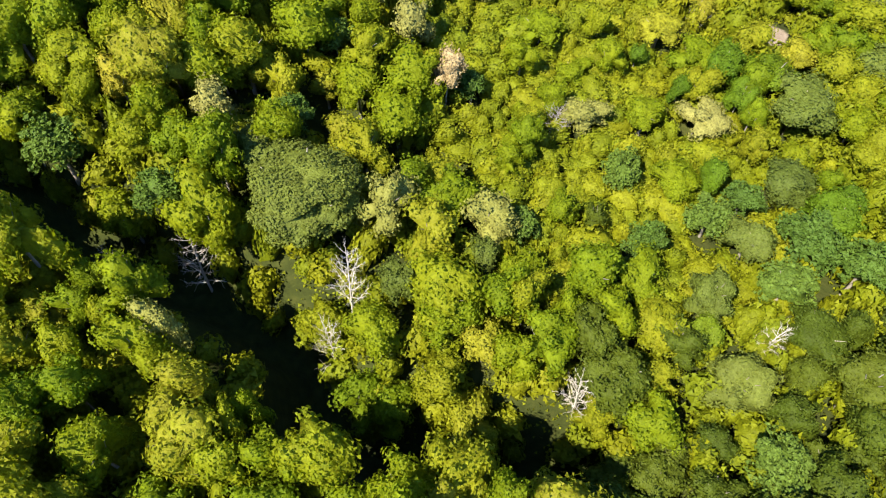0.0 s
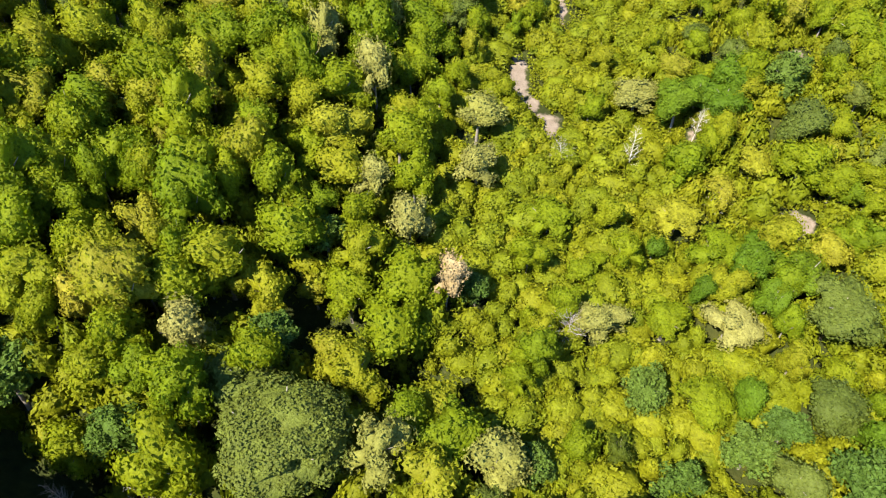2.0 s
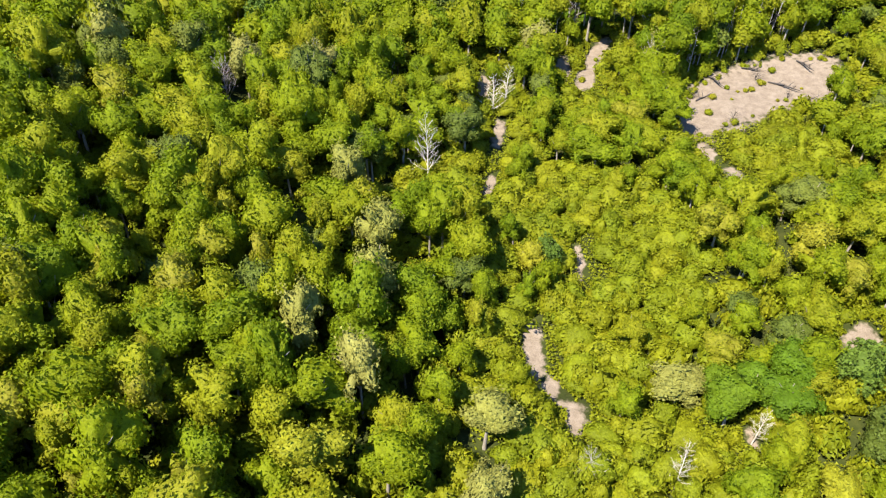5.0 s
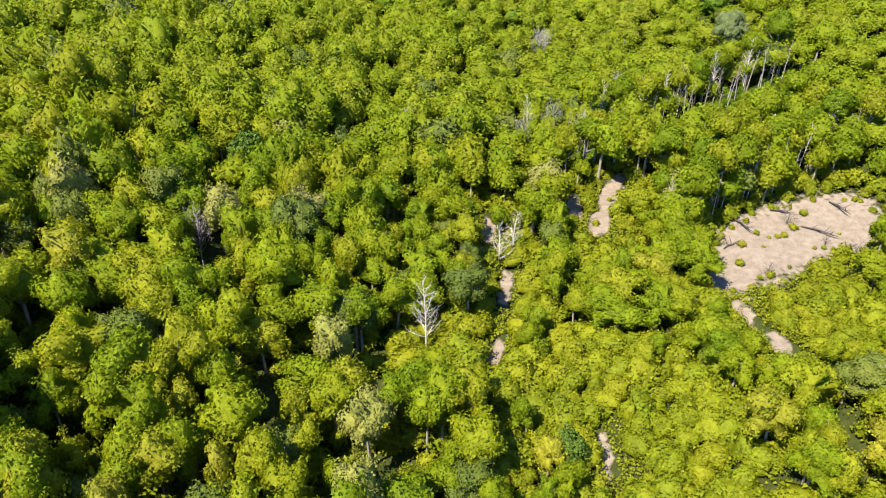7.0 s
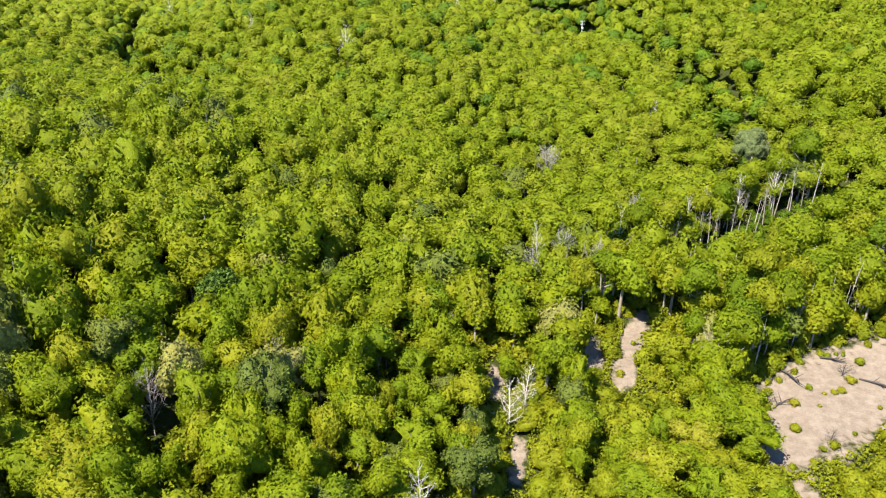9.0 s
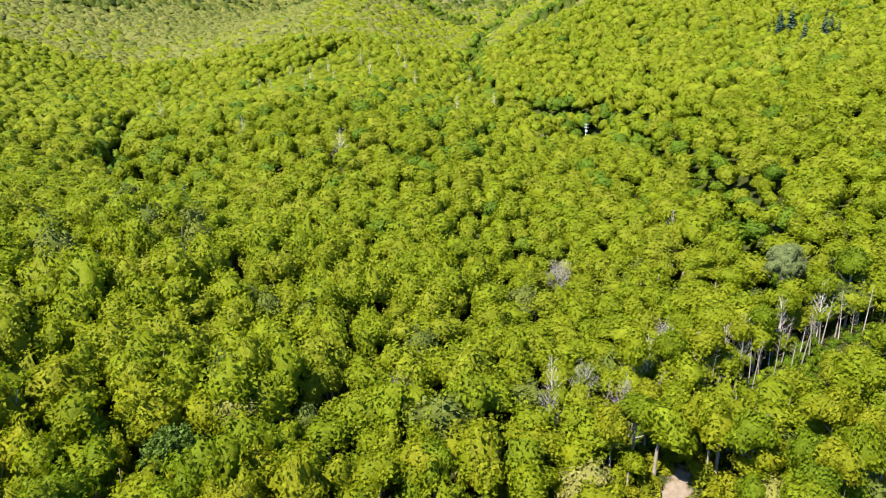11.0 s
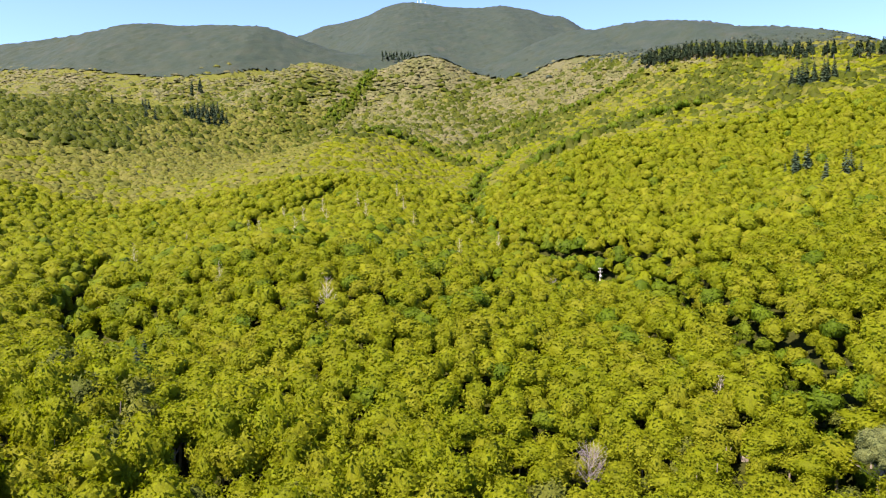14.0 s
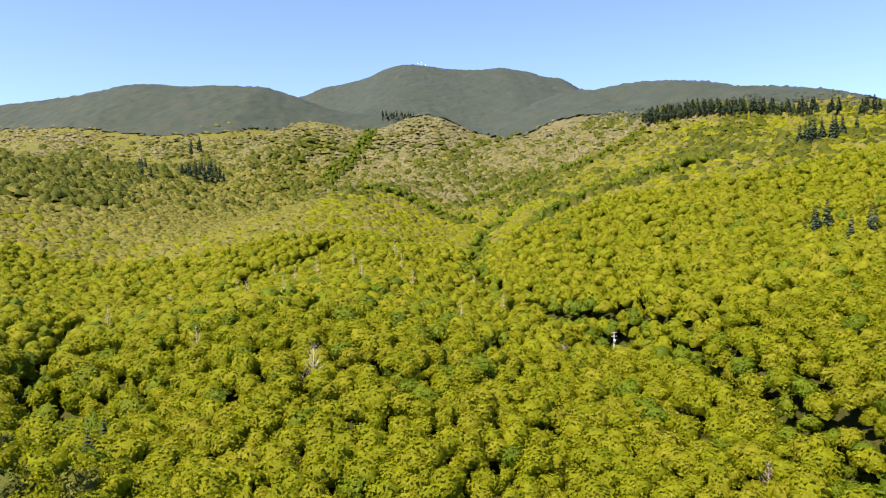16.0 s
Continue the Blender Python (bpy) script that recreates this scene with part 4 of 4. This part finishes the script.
def canopy(name, x0, x1, y0, y1, lift, lumps, where, material, label):
    """A closed, finely bumpy canopy over far slopes, where(x, y, height) holds."""
    gx, gy = np.meshgrid(np.arange(x0, x1, 5.6), np.arange(y0, y1, 6.4))
    gx, gy = gx + rng.uniform(-2, 2, gx.shape), gy + rng.uniform(-2, 2, gy.shape)
    ground = land(gx, gy)
    gz = ground + lift + rng.normal(size=gx.shape) * lumps + 1.2 * np.sin(gx / 23 + np.sin(gy / 31)) * np.sin(gy / 27)
    ny, nx = gx.shape
    i = np.arange(ny * nx).reshape(ny, nx)
    quads = np.stack([i[:-1, :-1], i[:-1, 1:], i[1:, 1:], i[1:, :-1]], -1).reshape(-1, 4)
    keep = where(gx, gy, ground + 9 * np.sin(gx / 70 + 2 * np.sin(gy / 90))).ravel()[quads].all(1)
    used, back = np.unique(quads[keep], return_inverse=True)
    v = np.stack([gx, gy, gz], -1).reshape(-1, 3)[used]
    tone = (0.5 + 0.5 * np.sin(v[:, 0] / 9 + 2 * np.sin(v[:, 1] / 13))) * 0.35 + rng.uniform(0, 0.35, len(v))
    tagged(new(name, mesh_of(name, v, [back.reshape(-1, 4)], material, tone, smooth=True)), label, "forest", kind="stuff")


canopy("beech_canopy", -1080, 760, 880, 2030, 3.4, 0.95, lambda x, y, z: z > beech_line(x) + 4, M_HAZY_BEECH, "closed dark canopy of beech forest on the high ridges, haze in its colour")
canopy("dry_canopy", -140, 335, 900, 1420, 1.6, 0.8, lambda x, y, z: bald_side(x, y) & (z < beech_line(x) + 12), M_DRYHILL, "closed sunburnt canopy on the slope under the summit")
canopy("hill_canopy", -900, -100, 940, 1420, 1.6, 0.8, lambda x, y, z: ~bald_side(x, y) & (z < beech_line(x) + 12), M_HAZY_HILL, "closed olive canopy on the western slopes, haze in its colour")

# dark hedges of oak along the road, the gullies and the crest of the spur
def along(line, step, wide, rng):
    """Places scattered along a line of bends."""
    out = []
    for (ax, ay), (bx, by) in zip(line, line[1:]):
        n = max(2, int(math.hypot(bx - ax, by - ay) / step))
        t = (np.arange(n) + rng.uniform(0, 1, n)) / n
        out.append(np.stack([ax + (bx - ax) * t, ay + (by - ay) * t], 1) + rng.normal(size=(n, 2)) * wide)
    return np.concatenate(out)


p = np.concatenate([along(ROAD, 1.5, 2.0, rng), along(DARK_LINES[0], 2.4, 4.0, rng), along(DARK_LINES[1], 2.6, 5.0, rng), along(DARK_LINES[2], 2.4, 4.0, rng), along(CREEK[:6], 4.0, 4.0, rng), along(WEST_CREEK, 3.5, 3.0, rng)])
x, y = p[:, 0], p[:, 1]
stand("hedge_oaks", "far", x, y, land(x, y) - 0.5, rng.uniform(1.8, 3.2, len(x)), rng.uniform(7, 11, len(x)), M_FRESH, "dark green oaks lining the road, gullies and spur crest")

# ---- dead trees ----
DEAD_MESH = [mesh_of("dead_wood", *(lambda a: (a[0], [a[1]]))(bare_tree_arrays(RNG, 10, 0.10, 2.6, 32, 11, 0.2)), M_DEAD, smooth=True) for _ in range(3)]
for n, (x, y, h, r) in enumerate(DEADS):
    ob = thing("dead_tree", "bleached leafless dead tree standing among green crowns", "dead tree", "dead trees")
    part("dead_wood", DEAD_MESH[n % 3], ob)
    ob.matrix_basis = Matrix.LocRotScale((x, y, float(land(x, y))), Euler((0.05 * math.sin(n * 2), 0.06 * math.cos(n), n * 1.9)), (r / 2.4, r / 2.4, h / 10))

# ---- grey leafless shrubs and trees ----
TWIG_MESH = [mesh_of("twig_crown", *(lambda a: (a[0], [a[1]]))(bare_tree_arrays(RNG, 8, 0.12, 4.2, 34, 12, 0.2)), M_TWIG, smooth=True) for _ in range(3)]
TWIGGY = [(23.8, 237.2, 11.2, 2.9), (69.4, 231.3, 10.5, 4.6), (36.9, 207.8, 11.2, 2.3), (34.8, 346.9, 10, 2.6), (22, 197.8, 11.4, 2.4), (14.9, 189.3, 11.4, 2.4), (25, 241, 9, 3.0), (38, 210, 11, 2.8), (43, 183, 11, 2.6), (38, 165, 12, 2.6), (-22, 157, 13, 2.4), (23, 504, 10, 4.0), (100, 428, 10, 4.0), (-23.6, 278, 9, 2.4), (30, 333, 8, 2.6), (48, 342, 7, 2.4), (27, 194, 10, 2.2), (-7, 193, 11, 2.2), (16, 88, 5, 2.0), (35, 79, 4.5, 1.8), (14, 60, 6, 2.2), (-36, 150, 11, 2.4)]
for n, (x, y, h, r) in enumerate(TWIGGY):
    ob = thing("leafless_shrub", "grey leafless shrub with a dense fan of twigs", "shrub", "leafless shrubs")
    part("twig_crown", TWIG_MESH[n % 3], ob)
    ob.matrix_basis = Matrix.LocRotScale((x, y, float(land(x, y))), Euler((0, 0, n * 1.7)), (r / 3.4, r / 3.4, h / 9.5))

SNAGS = [(-100, 350, 11), (-62, 317, 10), (-60, 425, 12), (-55, 444, 12), (-32, 414, 12), (-23, 472, 13), (20.7, 393, 11), (12, 429, 11), (-83, 424, 11), (-105, 411, 11), (-45, 395, 11), (-70, 390, 11), (-12, 400, 11), (-50, 360, 11), (5, 355, 11), (-40, 450, 12), (-75, 455, 11), (-18, 440, 12), (55, 262, 10), (33, 202, 13), (41, 201, 13.5), (46, 204, 13), (50, 206, 13), (58, 210, 13), (66, 213, 13), (37, 205, 13), (61, 184, 12), (72, 186, 12), (48, 176, 12), (17, 198, 12)]
for n, (x, y, h) in enumerate(SNAGS):
    ob = thing("dead_tree", "thin grey dead tree rising out of the canopy", "dead tree", "thin dead trees of the spur")
    part("dead_wood", DEAD_MESH[n % 3], ob)
    ob.matrix_basis = Matrix.LocRotScale((x, y, float(land(x, y))), Euler((0, 0, n * 2.1)), (0.75, 0.75, h / (8 if n < 18 else 11)))

# ---- tall bare-stemmed trees at the clearing and along the track ----
EDGE = [(40, 164), (43.5, 168), (47, 170.5), (51, 174), (55, 177.5), (59, 181), (63, 183.5), (68, 186), (73, 187), (78, 186), (45, 173), (53, 181), (61, 187), (70, 190), (26, 186), (30, 189.5), (34, 189), (23, 182), (36, 184), (39, 176), (30, 199), (36, 199.5), (42, 203), (48, 206.5), (54, 209.5), (60, 212.5), (67, 215), (74, 218)]
for n, (x, y) in enumerate(EDGE):
    tree_thing("edge_tree", "tall", n % 4, M_CHEST, "tall bare-stemmed chestnut tree at the edge of the sandy clearing", "tree", "trees at the clearing edge", x + 0.8 * math.sin(n * 5), y + 0.8 * math.cos(n * 3), 12.5 + 1.5 * math.sin(n * 7), 3.3 + 0.5 * math.cos(n * 4), n * 0.9)

# ---- tufts on the bare earth ----
TUFTS = [(52.7, 164.6), (55.9, 163.5), (57.1, 163.8), (30.3, 176.7), (26.4, 169.0), (22.4, 173.7), (62.7, 169.9), (54.4, 163.4), (49.1, 161.2), (52.5, 160.7), (59.4, 165.8), (66.5, 164.2), (47.0, 156.0), (60.8, 160.4)]
for n, (x, y) in enumerate(TUFTS):
    k = 0.22 + 0.09 * math.sin(n * 3.3)
    ob = thing("broom_tuft", "low yellow-green broom tuft on bare sandy soil", "shrub", "tufts on the clearing")
    part("foliage", tree_mesh("shrub", n % 5, M_YELLOW if n % 3 else M_GREEN), ob)
    ob.matrix_basis = Matrix.LocRotScale((x, y, float(land(x, y))), Euler((0, 0, n * 2.0)), (k, k, k * 0.9))


# ---- firs ----
def fir_arrays(rng, height=14.0, radius=2.7, first=0.12):
    """Tiers of drooping boughs round a stem."""
    c, nrm, size = [], [], []
    for k in range(17):
        t = first + (0.97 - first) * k / 16
        rr = radius * (1 - t) ** 0.8 + 0.15
        for j in range(max(4, int(12 * (1 - t) + 3))):
            a = j * 2.399 + k * 1.1 + rng.uniform(-0.2, 0.2)
            for u in (0.25, 0.5, 0.8):
                c.append((math.cos(a) * rr * u, math.sin(a) * rr * u, height * t - 0.35 * rr * u))
                nrm.append((math.cos(a) * 0.6, math.sin(a) * 0.6, 1.0))
                size.append(0.32 * rr + 0.3)
    v, f = sprays(np.array(c), np.array(nrm), 1.0, rng, 0.25)
    k = np.repeat(np.array(size), 3)[:, None]
    cc = np.repeat(np.array(c), 3, 0)
    return cc + (v - cc) * k, f


FIR_MESH = [mesh_of("needles", *(lambda a: (a[0], [a[1]]))(fir_arrays(RNG)), M_PINE) for _ in range(3)]
PINE_MESH = [mesh_of("needles", *(lambda a: (a[0], [a[1]]))(fir_arrays(RNG, 14, 2.8, 0.5)), M_PINE) for _ in range(2)]
FIR_STEM = mesh_of("stem", *(lambda a: (a[0], [a[1]]))(tube([(0, 0, -1), (0, 0, 5), (0, 0, 13.6)], [0.26, 0.18, 0.03], 6)), M_BARK, smooth=True)


def fir(x, y, h, n, mesh, label, group):
    ob = thing("fir_tree", label, "conifer", group)
    part("trunk", FIR_STEM, ob)
    part("needles", mesh, ob)
    ob.matrix_basis = Matrix.LocRotScale((x, y, float(land(x, y))), Euler((0, 0, n * 1.3)), (h / 14, h / 14, h / 14))


FIRS = [(147, 420, 17), (153.5, 424, 18), (150, 428, 15), (144, 391, 17), (157, 401, 18), (163, 408, 16), (160, 396, 14), (141, 417, 12), (228, 593, 17), (233, 590, 19), (238, 594, 18), (243, 582, 19), (249, 589, 18), (255, 592, 17), (236, 601, 16), (246, 600, 17), (260, 585, 15),
        (-246, 844, 17), (-238, 848, 18), (-232, 851, 17), (-254, 850, 18), (-262, 850, 16), (-242, 858, 18), (-228, 858, 15), (-279, 796, 15), (-272, 800, 14), (-248, 862, 18), (-242, 870, 17), (-254, 866, 19), (-236, 866, 16), (-260, 862, 15), (-231, 872, 17), (-225, 866, 14), (-290, 830, 15), (-296, 836, 14), (-318, 812, 15), (-252, 880, 16), (-244, 884, 17), (-238, 880, 18), (-301, 842, 13), (-345, 1110, 17), (-338, 1120, 18), (-350, 1125, 17), (-332, 1112, 16), (-342, 1135, 18), (-71, 287, 12), (-62, 262, 12), (-97, 300, 11)]
for n, (x, y, h) in enumerate(FIRS):
    fir(x, y, h, n, FIR_MESH[n % 3], "dark blue-green fir standing above the broadleaf canopy", "firs on the slopes")
for n in range(190):
    t = (n % 95) / 94
    x = 206 + 106 * t + 2 * math.sin(n * 4.1)
    y = float(np.interp(x, [206, 215, 250, 279, 296, 302, 312], [858, 848, 811, 757, 697, 640, 590])) + 5 * math.cos(n * 2.7) + 9 * (n > 94)
    fir(x, y, 15 + 4 * math.sin(n * 1.9), n, PINE_MESH[n % 2], "tall dark pine in the belt along the east ridge", "pine belt of the east ridge")
for n in range(46):
    x, y = -108 + 2.1 * n + 3 * math.sin(n * 3.0), 1392 + 16 * math.cos(n * 1.7)
    fir(x, y, 16 + 3 * math.sin(n * 2.3), n, PINE_MESH[n % 2], "tall dark pine in the belt under the summit", "pine belt under the summit")


# ---- the power-line pole ----
def box(x0, y0, z0, x1, y1, z1):
    v = np.array([(a, b, c) for a in (x0, x1) for b in (y0, y1) for c in (z0, z1)], float)
    return v, np.array([(0, 1, 3, 2), (4, 6, 7, 5), (0, 4, 5, 1), (2, 3, 7, 6), (0, 2, 6, 4), (1, 5, 7, 3)])


def power_pole(x, y, height):
    ob = thing("utility_pole", "pale concrete utility pole with steel crossarm and insulators", "utility pole")
    part("pole", mesh_of("pole", *(lambda a: (a[0], [a[1]]))(tube([(0, 0, -1), (0, 0, height * 0.5), (0, 0, height)], [0.24, 0.2, 0.15], 10)), M_CONCRETE, smooth=True), ob)
    for z in (height - 0.35, height - 1.5):
        arm = part("crossarm", mesh_of("crossarm", *(lambda a: (a[0], [a[1]]))(box(-0.9, -0.24, z, 0.9, -0.14, z + 0.12)), M_STEEL), ob)
        for k in (-0.8, 0.0, 0.8):
            part("insulator", mesh_of("insulator", *(lambda a: (a[0], [a[1]]))(tube([(k, -0.19, z + 0.12), (k, -0.19, z + 0.2), (k, -0.19, z + 0.3), (k, -0.19, z + 0.38)], [0.04, 0.09, 0.09, 0.03], 8)), M_GLAZE, smooth=True), arm)
    part("transformer_box", mesh_of("transformer_box", *(lambda a: (a[0], [a[1]]))(box(-0.35, -0.75, height - 3.3, 0.35, -0.2, height - 2.4)), M_STEEL), ob)
    ob.matrix_basis = Matrix.LocRotScale((x, y, float(land(x, y))), Euler((0, 0, 0.25)), None)


power_pole(54.0, 367.0, 13.5)


# ---- masts on the summit ----
M_WHITE = bark_material("white_painted_steel", (0.62, 0.62, 0.62), (0.78, 0.78, 0.78), 2.0, 0.5)


def radio_mast(x, y, height):
    ob = thing("radio_mast", "white painted radio mast on the wooded summit", "mast", "summit masts")
    part("mast_pole", mesh_of("mast_pole", *(lambda a: (a[0], [a[1]]))(tube([(0, 0, -1), (0, 0, height * 0.6), (0, 0, height)], [0.5, 0.35, 0.15], 8)), M_WHITE, smooth=True), ob)
    for k, z in enumerate((0.7, 0.85)):
        part("aerial_drum", mesh_of("aerial_drum", *(lambda a: (a[0], [a[1]]))(tube([(0, -0.6, height * z - 1.2), (0, -0.6, height * z), (0, -0.6, height * z + 0.2)], [0.9 - 0.2 * k, 0.9 - 0.2 * k, 0.1], 8)), M_WHITE), ob)
    ob.matrix_basis = Matrix.LocRotScale((x, y, float(land(x, y))), Euler((0, 0, 0.4)), None)


for x, y, tall in ((-62, 1918, 10), (-54, 1921, 13), (-43, 1919, 9)):
    radio_mast(x, y, tall)


# ---- pale rocks beside the stream ----
def boulder(x, y, sx, sy, sz, n):
    rng2 = np.random.default_rng(100 + n)
    v, f = BALL[3]
    k = 1 + 0.13 * np.sin(v @ rng2.normal(size=(3, 4)) * 2.6).sum(1, keepdims=True) / 2
    ob = new("boulder", mesh_of("boulder", v * k * (sx, sy, sz), [f], M_ROCK))
    ob.matrix_basis = Matrix.LocRotScale((x, y, float(land(x, y)) + sz * 0.3), Euler((0, 0, n * 1.1)), None)
    tagged(ob, "pale weathered boulder among the trees", "rock", "pale boulders")


for n, (x, y, sx, sy, sz) in enumerate([(49.4, 302, 2.2, 1.6, 3.0), (50.6, 297.5, 2.6, 1.7, 3.4), (52.4, 294, 2.2, 1.5, 3.0), (53.5, 246, 1.1, 0.9, 2.2)]):
    boulder(x, y, sx, sy, sz, n)

# ---- dark logs and shrubs on the clearing, also standing in for shadows ----
M_SHADE_WOOD = bark_material("shade_dark_wood", (0.015, 0.012, 0.012), (0.06, 0.048, 0.042))


def fallen_log(x, y, length, turn, n):
    v, f = tube([(0, 0, 0.1), (length * 0.4, 0.12, 0.3), (length * 0.8, -0.1, 0.22), (length, 0.1, 0.12)], [0.13, 0.16, 0.11, 0.04], 7)
    ob = thing("fallen_log", "dark fallen tree trunk on sandy ground, doubling as a trunk shadow", "log", "logs on the clearing")
    part("log", mesh_of("log", v, [f], M_SHADE_WOOD, smooth=True), ob)
    for k in range(4):
        q = Vector((length * (0.3 + 0.16 * k), 0, 0.28))
        w = Vector((0.5, (-1) ** k * 0.9, 0.5 + 0.15 * k))
        part("branch_stub", mesh_of("branch_stub", *(lambda a: (a[0], [a[1]]))(tube([q, q + w * 0.6, q + w * 1.2], [0.08, 0.06, 0.02], 5)), M_SHADE_WOOD), ob)
    ob.matrix_basis = Matrix.LocRotScale((x, y, float(land(x, y)) + 0.05), Euler((0, 0, turn)), None)


# The long logs lie where thin trunk shadows cross the sand.
for n, (x, y, ln, turn) in enumerate([(50.2, 169.5, 5.5, -1.25), (61.0, 166.5, 6, -0.7), (68.5, 173.0, 5, -1.3), (46.0, 160.5, 3, 0.6), (57.5, 171.5, 3.5, -0.4), (64.0, 159.5, 3.5, 0.4), (25.0, 172.5, 4, 0.9)]):
    fallen_log(x, y, ln, turn, n)
# Dark shrubs added in place of shaded blobs on the sand.
for n, (x, y, hh, rr) in enumerate([(45.5, 161.5, 2.4, 1.3), (59.0, 167.5, 2.6, 1.7), (66.5, 158.5, 3.0, 2.0), (50.5, 153.5, 2.6, 1.5), (23.0, 170.5, 2.2, 1.4), (63.0, 161.5, 2.0, 1.2)]):
    ob = thing("leafless_shrub", "dark leafless shrub standing in for a shaded blob on the clearing", "shrub", "burnt shrubs")
    part("twig_crown", mesh_of("twig_crown", *(lambda a: (a[0], [a[1]]))(bare_tree_arrays(np.random.default_rng(60 + n), 8, 0.16, 4.0, 20, 8, 0.1)), M_SHADE_WOOD), ob)
    ob.matrix_basis = Matrix.LocRotScale((x, y, float(land(x, y))), Euler((0, 0, n * 1.1)), (rr / 3.4, rr / 3.4, hh / 9))

# ---- pale thin stems crowding the wood's edge ----
GREY_STEM = [mesh_of("stem", *(lambda a: (a[0], [a[1]]))(bare_tree_arrays(RNG, 10, 0.11, 1.6, 12, 4, 0.5)), M_BARK, smooth=True) for _ in range(3)]
STEM_MESH = [mesh_of("stem", *(lambda a: (a[0], [a[1]]))(bare_tree_arrays(RNG, 10, 0.09, 1.3, 9, 3, 0.45)), M_TWIG, smooth=True) for _ in range(3)]
for n in range(66):
    if n < 30:
        t = n / 29
        x, y = 40 + 38 * t + 0.9 * math.sin(n * 5.1), 165.5 + 19.5 * t ** 0.8 + 1.1 * math.cos(n * 2.3)
    else:
        t = (n - 30) / 35
        x = 22 + 54 * t + math.sin(n * 3.7)
        y = float(np.interp(x, [q[0] for q in TRACK], [q[1] for q in TRACK])) + 1.5 + 1.5 * math.cos(n * 2.9)
    ob = thing("bare_stem", "thin pale leafless trunk at the edge of the wood", "tree trunk", "pale stems of the wood edge")
    part("stem", (STEM_MESH if n < 30 or n % 4 == 0 else GREY_STEM)[n % 3], ob)
    ob.matrix_basis = Matrix.LocRotScale((x, y, float(land(x, y)) - 0.2), Euler((0.08 * math.sin(n), 0.1 * math.cos(n * 1.7), n)), (1, 1, 0.85 + 0.25 * math.sin(n * 2.1)))
